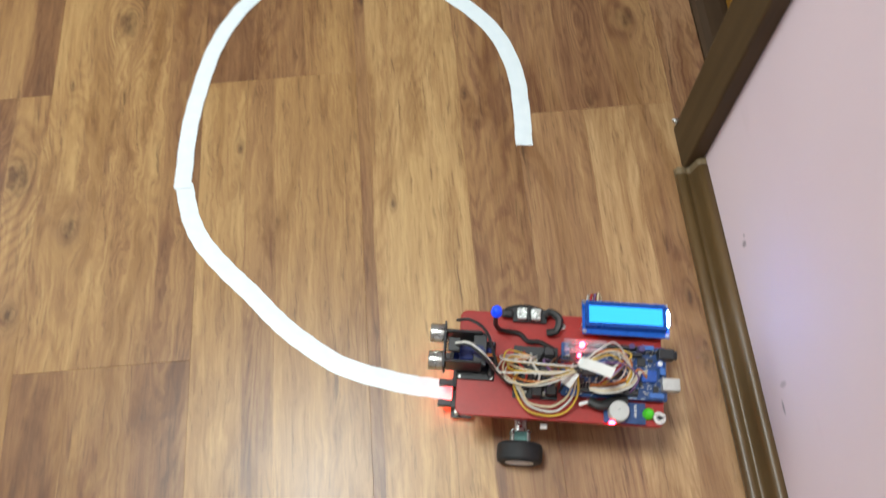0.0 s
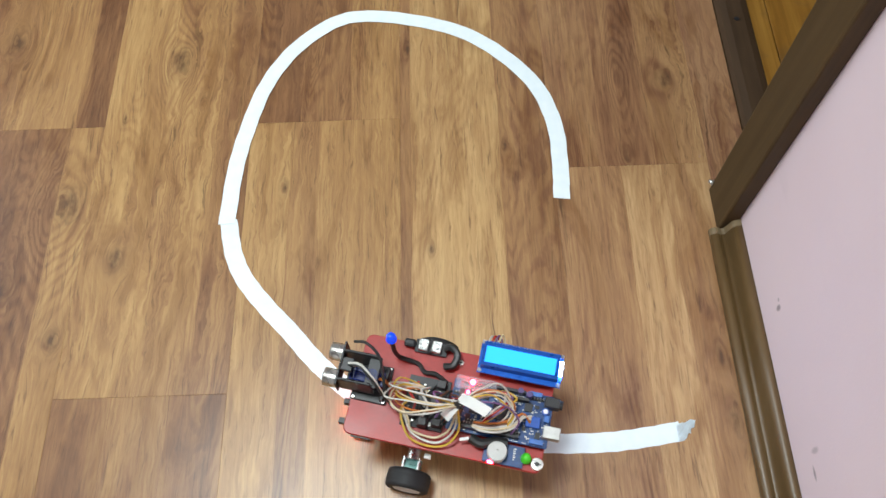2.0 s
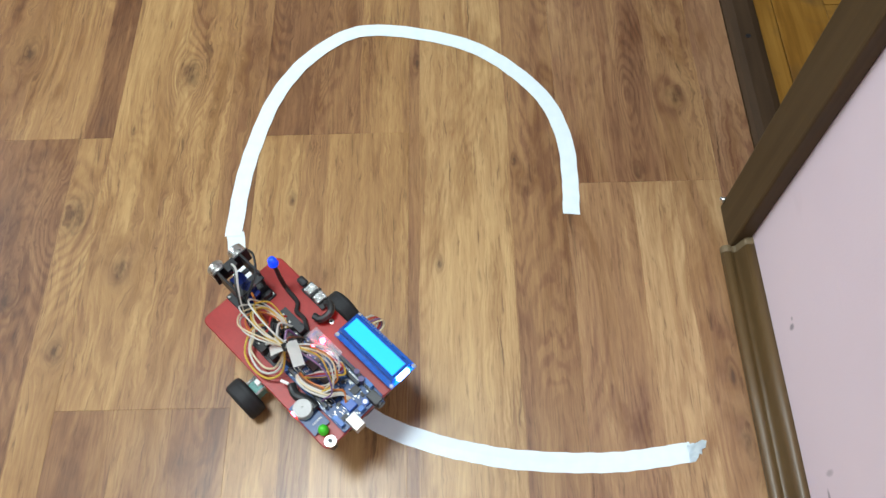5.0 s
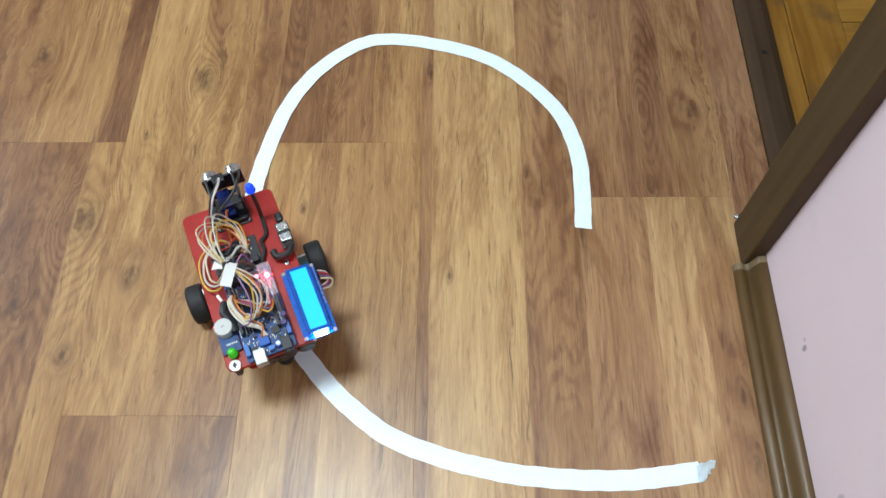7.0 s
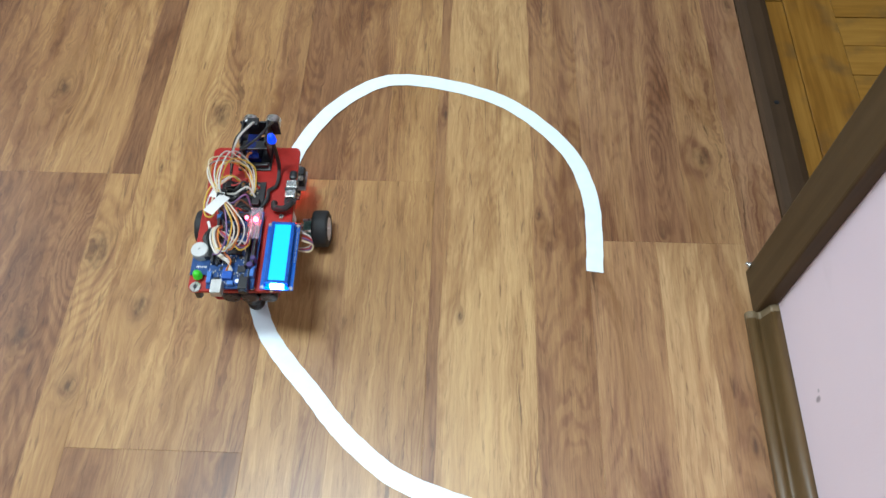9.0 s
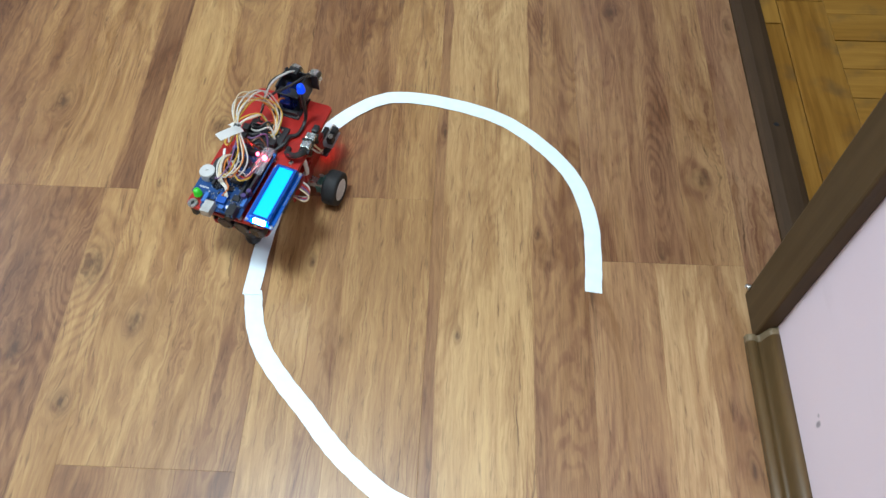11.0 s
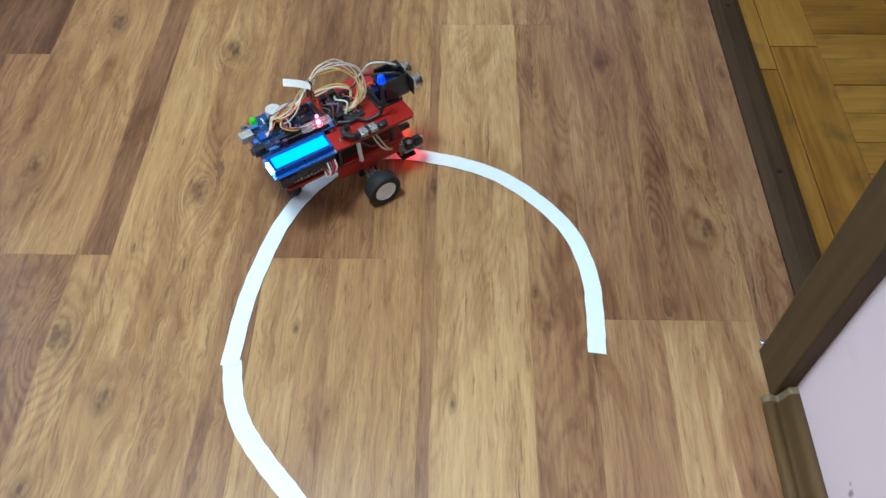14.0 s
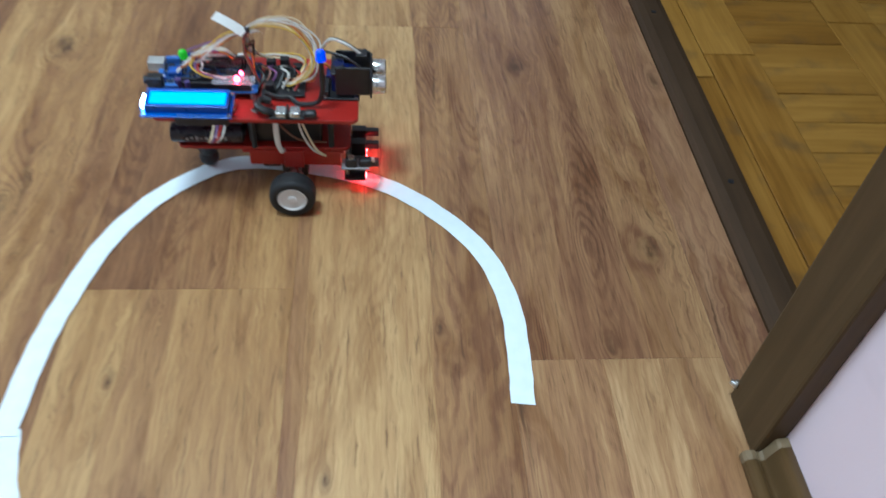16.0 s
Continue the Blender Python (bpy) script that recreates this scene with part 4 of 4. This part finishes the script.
rounded_plate(bm, -0.1175, -0.0285, -0.0200, 0.0265, 0.0985, 0.1001, 0.0015)
part("circuit_board", bm, M_PCB, board, "blue circuit board")
for x, y in ((-0.113, -0.017), (-0.113, 0.023), (-0.033, -0.017), (-0.033, 0.023)):
    bm = bmesh.new()
    rod(bm, (x, y, DECK), (x, y, 0.0985), 0.0025, 6)
    part("board_post", bm, M_GREY, board)
for x0, x1, y0, y1 in ((-0.092, -0.034, -0.0183, -0.0157), (-0.092, -0.041, 0.0212, 0.0238), (-0.096, -0.042, -0.0121, -0.0095), (-0.040, -0.035, -0.014, 0.020)):
    bm = bmesh.new()
    box(bm, x0, x1, y0, y1, 0.1001, 0.1080, 0.0002)
    part("pin_socket", bm, M_CHIP, board)
for x0, x1, y0, y1, h in ((-0.080, -0.066, -0.004, 0.010, 0.0022), (-0.100, -0.093, -0.010, -0.002, 0.0016), (-0.058, -0.046, 0.001, 0.009, 0.0030), (-0.104, -0.098, 0.004, 0.010, 0.0016), (-0.090, -0.085, 0.002, 0.013, 0.002)):
    bm = bmesh.new()
    box(bm, x0, x1, y0, y1, 0.1001, 0.1001 + h, 0.0003)
    part("chip", bm, M_CHIP, board)
bm = bmesh.new()
rnd = random.Random(21)
for i in range(210):
    x, y = rnd.uniform(-0.115, -0.032), rnd.uniform(-0.018, 0.025)
    a = rnd.choice((0.0004, 0.0006, 0.0010))
    box(bm, x - a, x + a, y - 0.0004, y + 0.0004, 0.1001, 0.1001 + rnd.uniform(0.0006, 0.0014))
for i in range(26):
    rod(bm, (-0.091 + 0.0022 * i, -0.0140, 0.1001), (-0.091 + 0.0022 * i, -0.0140, 0.1012), 0.0006, 6)
tagged(part("solder_joints", bm, M_COPPER, board), kind="stuff")
# rows of pins beside the sockets, small dark packages, pale print and blue blocks on the shield
for x0, y, count in ((-0.092, 0.0188, 20), (-0.090, 0.0160, 18), (-0.060, -0.0065, 12), (-0.108, -0.0145, 6)):
    bm = bmesh.new()
    box(bm, x0 - 0.001, x0 + 0.00254 * count, y - 0.0011, y + 0.0011, 0.1001, 0.1025, 0.0002)
    part("pin_strip", bm, M_CHIP, board)
    bm = bmesh.new()
    for i in range(count):
        rod(bm, (x0 + 0.00254 * i, y, 0.1025), (x0 + 0.00254 * i, y, 0.1078), 0.0004, 5)
    tagged(part("pins", bm, M_COPPER, board), kind="stuff")
for x, y, w, d in ((-0.062, 0.010, 0.003, 0.0022), (-0.071, 0.0145, 0.002, 0.0014), (-0.052, -0.002, 0.0028, 0.002), (-0.108, 0.017, 0.0022, 0.003), (-0.0955, 0.0125, 0.0016, 0.0026), (-0.046, 0.0125, 0.0022, 0.0022), (-0.083, -0.0035, 0.0016, 0.0016), (-0.104, -0.0075, 0.002, 0.0015), (-0.060, 0.0035, 0.0018, 0.0014)):
    bm = bmesh.new()
    box(bm, x - w, x + w, y - d, y + d, 0.1001, 0.1018, 0.0002)
    part("small_package", bm, M_CHIP, board)
for x, y, w, d in ((-0.1075, 0.0232, 0.006, 0.0022), (-0.1010, -0.0178, 0.0055, 0.0020), (-0.0385, 0.0238, 0.0030, 0.0022), (-0.1135, 0.0020, 0.0022, 0.0030)):
    bm = bmesh.new()
    box(bm, x - w, x + w, y - d, y + d, 0.1001, 0.1058, 0.0004)
    part("terminal_block", bm, bpy.data.materials.get("pale_blue_block") or worn("pale_blue_block", (0.05, 0.16, 0.48), 0.4), board)
bm = bmesh.new()
rnd = random.Random(33)
for i in range(34):
    x, y = rnd.uniform(-0.114, -0.034), rnd.choice((-0.0145, -0.0085, 0.0135, 0.0182, 0.0250))
    box(bm, x, x + rnd.uniform(0.0008, 0.0034), y, y + 0.0005, 0.1001, 0.10025)
tagged(part("print_marks", bm, M_WHITE, board), kind="stuff")
bm = bmesh.new()
box(bm, -0.1265, -0.1120, 0.0085, 0.0190, 0.1001, 0.1095, 0.0006)
part("usb_socket", bm, worn("pale_metal_shell", (0.50, 0.50, 0.48), 0.4, 0.5, 150, 0.15), board, "pale metal data socket")
bm = bmesh.new()
box(bm, -0.1225, -0.1095, -0.0165, -0.0075, 0.1001, 0.1105, 0.0008)
rod(bm, (-0.1225, -0.012, 0.106), (-0.1250, -0.012, 0.106), 0.0040, 14)
part("power_socket", bm, M_BLACK, board)
bm = bmesh.new()
box(bm, -0.1085, -0.0960, 0.0015, 0.0115, 0.1001, 0.1045, 0.0008)
rod(bm, (-0.1115, -0.0045, 0.1001), (-0.1115, -0.0045, 0.1045), 0.0032, 14)
part("reset_block", bm, worn("bright_blue_terminal", (0.02, 0.10, 0.45), 0.35), board)
bm = bmesh.new()
rod(bm, (-0.1115, -0.0045, 0.1045), (-0.1115, -0.0045, 0.1052), 0.0021, 12)
part("reset_button", bm, M_WHITE, board)
bm = bmesh.new()
for x, y, r, h in ((-0.0955, -0.0155, 0.0030, 0.010), (-0.0875, -0.0175, 0.0026, 0.009)):
    lathe(bm, [(r, 0), (r, h - 0.0006), (r * 0.9, h)], (x, y, 0.1001), (x, y, 1), 16)
part("capacitors", bm, worn("violet_capacitor_sleeve", (0.07, 0.05, 0.16), 0.3), board)
bm = bmesh.new()
lathe(bm, [(0.0024, 0), (0.0024, 0.002), (0.0018, 0.0034), (0.0006, 0.0039)], (-0.0450, -0.0155, 0.1098), (-0.0450, -0.0155, 1), 12)
part("power_led", bm, M_LED_RED, board, "glowing red indicator lamp", True)
bm = bmesh.new()
lathe(bm, [(0.0017, 0), (0.0017, 0.0016), (0.0010, 0.0026)], (-0.0425, -0.0060, 0.1098), (-0.0425, -0.0060, 1), 12)
part("signal_led", bm, M_LED_RED, board, "glowing red indicator lamp", True)
# clear cover strip over the sockets
n = Nodes("clear_acrylic")
n.put(n.bsdf.inputs["Transmission Weight"], 0.9)
M_CLEAR = n.done((0.85, 0.85, 0.9), 0.12)
bm = bmesh.new()
box(bm, -0.066, -0.0300, -0.0205, -0.0085, 0.1085, 0.1098, 0.0003)
ob = part("clear_cover", bm, M_CLEAR, board)
ob.visible_shadow = False

# motion module with its round white disc
module = tagged(new("buzzer_module"), "")
module.parent = robot
bm = bmesh.new()
box(bm, -0.1000, -0.0650, 0.0280, 0.0460, 0.0945, 0.0960, 0.0004)
part("module_board", bm, M_PCB, module, "blue module board")
bm = bmesh.new()
lathe(bm, [(0.0084, 0), (0.0086, 0.0015), (0.0086, 0.0085), (0.0080, 0.0096), (0.0015, 0.0097), (0.0012, 0.0088)], (-0.0765, 0.0375, 0.0960), (-0.0765, 0.0375, 1), 28)
part("round_cap", bm, worn("grey_white_cap", (0.55, 0.55, 0.53), 0.5, 0, 100, 0.06), module, "white round buzzer cap")
bm = bmesh.new()
for i in range(6):
    box(bm, -0.0925 + 0.0004 * (i % 2), -0.0905, 0.0305 + 0.0018 * i, 0.0315 + 0.0018 * i, 0.0960, 0.0963)
part("print", bm, M_WHITE, module)
bm = bmesh.new()
box(bm, -0.0745, -0.0695, 0.0448, 0.0470, 0.0940, 0.0972, 0.0004)
part("module_led", bm, M_LED_RED, module, "small red lamp")

for name, pos, r, h, mat, label in (("green_lamp", (-0.1018, 0.0371, 0.0960), 0.0042, 0.0085, M_LED_GREEN, "lit green lamp"),):
    bm = bmesh.new()
    lathe(bm, [(r * 1.1, 0), (r * 1.1, 0.001), (r, 0.0012), (r, h * 0.6), (r * 0.8, h * 0.85), (r * 0.35, h)], pos, (pos[0], pos[1], 1), 20)
    part(name, bm, mat, robot, label, True)

# blue lamp on its stalk
lamp = tagged(new("blue_lamp"), "")
lamp.parent = robot
bm = bmesh.new()
lathe(bm, [(0.0047, 0), (0.0047, 0.0012), (0.0042, 0.0014), (0.0042, 0.006), (0.0034, 0.0086), (0.0012, 0.0098)], (0.0295, -0.0292, 0.1420), (0.0300, -0.0292, 0.5), 20)
part("bulb", bm, M_LED_BLUE, lamp, "lit blue lamp", True)
bm = bmesh.new()
tube(bm, [(0.0295, -0.0292, 0.1425), (0.0295, -0.0292, 0.128), (0.029, -0.0290, 0.110), (0.024, -0.0285, 0.0975), (0.008, -0.027, 0.0945), (0.000, -0.020, 0.0960), (-0.010, -0.020, 0.0965), (-0.022, -0.014, 0.0960)], 0.0021, 8)
part("stalk", bm, WIRE["black"], lamp, "black sleeved lead")

# silver sensor chain on the flank of the deck
chain = tagged(new("flame_sensor_module"), "")
chain.parent = robot
bm = bmesh.new()
box(bm, -0.016, 0.014, -0.0500, -0.0375, 0.0945, 0.0958, 0.0004)
part("module_board", bm, M_CHIP, chain)
bm = bmesh.new()
for x in (-0.006, 0.006):
    box(bm, x - 0.0045, x + 0.0045, -0.0495, -0.0385, 0.0958, 0.1010, 0.0010)
part("silver_blocks", bm, worn("tinned_can", (0.55, 0.58, 0.56), 0.25, 0.75, 160, 0.4, 0.3), chain, "silver component blocks")
bm = bmesh.new()
rnd = random.Random(8)
for i in range(26):
    x, y, a = rnd.uniform(-0.0095, 0.0095), rnd.uniform(-0.0488, -0.0392), rnd.uniform(0.0003, 0.0011)
    if abs(x) > 0.0018:
        box(bm, x - a, x + a, y - 0.0006, y + 0.0006, 0.1009, 0.1013 + 0.0006 * (i % 2))
tagged(part("block_details", bm, M_GREY, chain), kind="stuff")
bm = bmesh.new()
for x in (-0.0005,):
    box(bm, x - 0.001, x + 0.001, -0.0505, -0.0375, 0.0958, 0.1020, 0.0004)
box(bm, 0.0135, 0.0245, -0.0480, -0.0400, 0.0945, 0.1000, 0.0025)
part("sensor_head", bm, M_BLACK, chain, "black sensor head")
bm = bmesh.new()
tube(bm, [(-0.014, -0.044, 0.098), (-0.019, -0.046, 0.101), (-0.026, -0.040, 0.102), (-0.024, -0.030, 0.100), (-0.016, -0.028, 0.098)], 0.0034, 8)
part("plug_lead", bm, WIRE["black"], chain)

# paper tag on the wiring
tag = tagged(new("paper_tag"), "")
tag.parent = robot


def flap(m, l, w):
    bm = bmesh.new()
    cells = 6
    rows = [[bm.verts.new((l * (i / cells - 0.5), w * (j - 0.5), 0.0012 * math.sin(3.1 * i / cells))) for j in (0, 1)] for i in range(cells + 1)]
    for a, b in zip(rows, rows[1:]):
        bm.faces.new((a[0], b[0], b[1], a[1]))
    bmesh.ops.solidify(bm, geom=bm.faces[:], thickness=0.0005)
    bmesh.ops.transform(bm, matrix=m, verts=bm.verts)
    part("tag_flap", bm, M_WHITE, tag, "white paper tag")


flap(Matrix.Translation((-0.0508, 0.0135, 0.1470)) @ Matrix.Rotation(radians(-22), 4, "Z") @ Matrix.Rotation(radians(20), 4, "Y") @ Matrix.Rotation(radians(12), 4, "X"), 0.030, 0.0100)
flap(Matrix.Translation((-0.0330, 0.0190, 0.1370)) @ Matrix.Rotation(radians(58), 4, "Z") @ Matrix.Rotation(radians(24), 4, "Y"), 0.018, 0.0090)

# jumper wires, all tied together under the tag and falling to the front and to the sockets
wiring = tagged(new("wire_bundle"), "")
wiring.parent = robot
rnd = random.Random(12)


def jumper(points, col, r=0.00078, shake=0.0022):
    pts = [Vector(p) + (Vector((rnd.uniform(-1, 1), rnd.uniform(-1, 1), rnd.uniform(-1, 1))) * shake) for p in points]
    bm = bmesh.new()
    tube(bm, pts, r, 6, 7)
    part("jumper_wire", bm, WIRE[col], wiring)


cols = ("yellow", "white", "cream", "yellow", "white", "orange", "cream", "white", "yellow", "violet", "cream", "white")
TIE = (-0.038, 0.014, 0.1405)
for i in range(8):
    # high loop from the tie out towards the nose and back on to the driver board
    y, out = 0.0030 * i, rnd.uniform(-0.007, 0.007)
    jumper([TIE, (-0.022, 0.015 + 0.5 * y, 0.147 + 0.4 * out), (0.002 + out, 0.011 + y, 0.142 + out), (0.020 + out, 0.005 + 0.8 * y, 0.126 + out), (0.018 + out, -0.005 + 0.5 * y, 0.110), (0.002, -0.008 + 0.3 * y, 0.101), (-0.008, -0.002 + 0.6 * y, 0.0975)], cols[i])
for i in range(6):
    # lower loop from the tie over the controller and back to its sockets
    y, out = -0.007 + 0.0030 * i, rnd.uniform(-0.007, 0.007)
    jumper([TIE, (-0.052, 0.004 + 0.5 * y, 0.139 + 0.5 * out), (-0.073 + out, -0.004 + y, 0.131 + 0.5 * out), (-0.087 + out, 0.003 + y, 0.121), (-0.085 + out, 0.014 + 0.8 * y, 0.114), (-0.070 - 0.003 * i, 0.0215 if i % 2 else 0.0160, 0.1080)], cols[(i + 4) % 12])
# wide loops hanging over the flank of the deck
for k, col in ((0.0, "yellow"), (0.0035, "white"), (0.0060, "cream")):
    jumper([(0.004, 0.006, 0.099), (0.011, 0.016, 0.106), (0.0095 - k, 0.0285 - 0.5 * k, 0.105), (-0.001, 0.0405 - k, 0.101), (-0.018, 0.0448 - 1.3 * k, 0.0985), (-0.033 + k, 0.0405 - k, 0.101), (-0.0405 + k, 0.0275, 0.112), TIE], col, 0.0010, 0.0008)
# white plug lying on the wide loops
bm = bmesh.new()
box(bm, -0.0040, 0.0040, -0.0013, 0.0013, -0.0011, 0.0011, 0.0003, Matrix.Translation((-0.0470, 0.0330, 0.1035)) @ Matrix.Rotation(radians(20), 4, "Z"))
part("wire_plug", bm, M_WHITE, wiring, "small white plug on the wires")
# flat lead from the sockets to the tail, and small arcs over the chips
for i, col in enumerate(("white", "cream", "white", "brown", "orange")):
    jumper([(-0.052, 0.0225 - 0.001 * i, 0.1085), (-0.060, 0.0255 - 0.0015 * i, 0.114), (-0.073, 0.0245 - 0.002 * i, 0.115), (-0.086, 0.0175 - 0.002 * i, 0.113), (-0.093, 0.0065 - 0.001 * i, 0.110), (-0.100, 0.002 + 0.0015 * i, 0.1045)], col, 0.0010, 0.0006)
for i, col in enumerate(("yellow", "violet", "red", "white")):
    jumper([(-0.055, 0.0225, 0.1085), (-0.068, 0.0145 - 0.002 * i, 0.119), (-0.081 + 0.002 * i, 0.001, 0.121), (-0.084 + 0.003 * i, -0.0080, 0.117), (-0.075, -0.0125 + 0.001 * i, 0.113), (-0.064 + 0.003 * i, -0.0108, 0.1085)], col, 0.0009, 0.0010)
for i, col in enumerate(("brown", "red", "orange", "violet", "black", "brown")):
    jumper([(-0.028 - 0.002 * i, -0.004 + 0.004 * i, 0.098), (-0.034, 0.000 + 0.004 * i, 0.112 + 0.003 * i), (-0.040, 0.006 + 0.002 * i, 0.124), TIE], col, 0.0009, 0.0014)
bm = bmesh.new()
rod(bm, (-0.0405, 0.0145, 0.139), (-0.0345, 0.0135, 0.1425), 0.0036, 12)
part("wire_tie", bm, M_BLACK, wiring, "black tie round the wires")
# dark driver board and sockets under the wires
driver = tagged(new("motor_driver"), "")
driver.parent = robot
bm = bmesh.new()
box(bm, -0.026, 0.012, -0.016, 0.030, 0.0935, 0.0950, 0.0004)
part("driver_board", bm, M_CHIP, driver)
for x, y, h in ((-0.020, 0.024, 0.010), (-0.008, 0.026, 0.011), (0.004, 0.020, 0.008), (-0.018, -0.010, 0.009), (-0.004, 0.006, 0.007)):
    bm = bmesh.new()
    box(bm, x - 0.004, x + 0.004, y - 0.0035, y + 0.0035, 0.0950, 0.0950 + h, 0.0006)
    part("driver_block", bm, M_BLACK, driver)
bm = bmesh.new()
rnd2 = random.Random(5)
for i in range(18):
    x, y = rnd2.uniform(-0.024, 0.010), rnd2.uniform(-0.014, 0.028)
    box(bm, x - 0.001, x + 0.001, y - 0.0008, y + 0.0008, 0.0950, 0.0964)
tagged(part("driver_pins", bm, M_COPPER, driver), kind="stuff")
for k in range(7):
    bm = bmesh.new()
    x = -0.030 + 0.0055 * k
    tube(bm, [(x, -0.010 + 0.003 * (k % 3), 0.0960), (x + 0.006, 0.000 + 0.004 * (k % 2), 0.1045 + 0.0015 * (k % 3)), (x - 0.002, 0.012, 0.1050), (x + 0.003, 0.024, 0.0985)], 0.0011, 6)
    part("loose_lead", bm, WIRE[("black", "brown", "violet", "black", "white", "black", "red")[k]], robot)
bm = bmesh.new()
tube(bm, [(-0.052, 0.030, 0.100), (-0.062, 0.0335, 0.1015), (-0.074, 0.029, 0.1010), (-0.084, 0.0285, 0.1005)], 0.0042, 10)
part("sleeved_cable", bm, WIRE["black"], robot)

lay_boards()
lay_parquet()


# ---- motion ----
ROUTE = [
    (0, 0.1184, -0.2175, 171.4),
    (0.5, 0.0823, -0.2117, 169.2),
    (1, 0.0518, -0.2053, 169.0),
    (1.5, 0.0225, -0.1998, 168.0),
    (2, -0.0063, -0.1926, 166.2),
    (2.5, -0.0265, -0.1865, 159.5),
    (3, -0.0456, -0.1782, 150.3),
    (3.5, -0.0685, -0.1619, 146.3),
    (4, -0.0994, -0.1415, 145.9),
    (4.5, -0.1230, -0.1252, 141.8),
    (5, -0.1413, -0.1110, 134.9),
    (5.5, -0.1560, -0.0961, 126.8),
    (6, -0.1688, -0.0775, 119.2),
    (6.5, -0.1814, -0.0525, 113.4),
    (7, -0.1972, -0.0207, 113.3),
    (7.5, -0.2075, 0.0061, 104.9),
    (8, -0.2140, 0.0283, 97.3),
    (8.5, -0.2162, 0.0547, 92.0),
    (9, -0.2181, 0.0884, 91.4),
    (9.5, -0.2193, 0.1167, 88.1),
    (10, -0.2184, 0.1422, 83.9),
    (10.5, -0.2147, 0.1662, 79.0),
    (11, -0.2078, 0.1897, 73.2),
    (11.5, -0.1970, 0.2138, 66.6),
    (12, -0.1844, 0.2403, 62.1),
    (12.5, -0.1710, 0.2634, 52.6),
    (13, -0.1555, 0.2822, 44.2),
    (13.5, -0.1333, 0.3012, 40.7),
    (14, -0.1163, 0.3154, 34.0),
    (14.5, -0.0978, 0.3272, 28.2),
    (15, -0.0796, 0.3309, 20.9),
    (15.5, -0.0571, 0.3377, 11.7),
    (16, -0.0337, 0.3328, -0.4),
]


def motions():
    """The car along the tape; the wheels roll by the way that each goes."""
    route = [(t, Vector((x, y)), a) for t, x, y, a in ROUTE]
    walk(robot, [(t, pose(p.x, p.y, 0, 0, 0, a)) for t, p, a in route])
    for s, ob in WHEELS.items():
        rows, turn, last = [], 0.0, None
        for (t0, p0, a0), (t1, p1, a1) in zip(route, route[1:]):
            n = max(1, round((t1 - t0) / 0.1))
            for i in range(n):
                f = i / n
                p, a = p0.lerp(p1, f), radians(a0 + (a1 - a0) * f)
                at = p + Vector((-math.sin(a), math.cos(a))) * (0.0648 * s)
                if last is not None:
                    turn += (at - last).dot(Vector((math.cos(a), math.sin(a)))) / 0.021
                last = at
                rows.append((t0 + (t1 - t0) * f, pose(0, 0.0648 * s, 0.021) @ Matrix.Rotation(turn, 4, "Y")))
        rows.append((route[-1][0], rows[-1][1] @ Matrix.Rotation(0.2, 4, "Y")))
        walk(ob, rows)


motions()
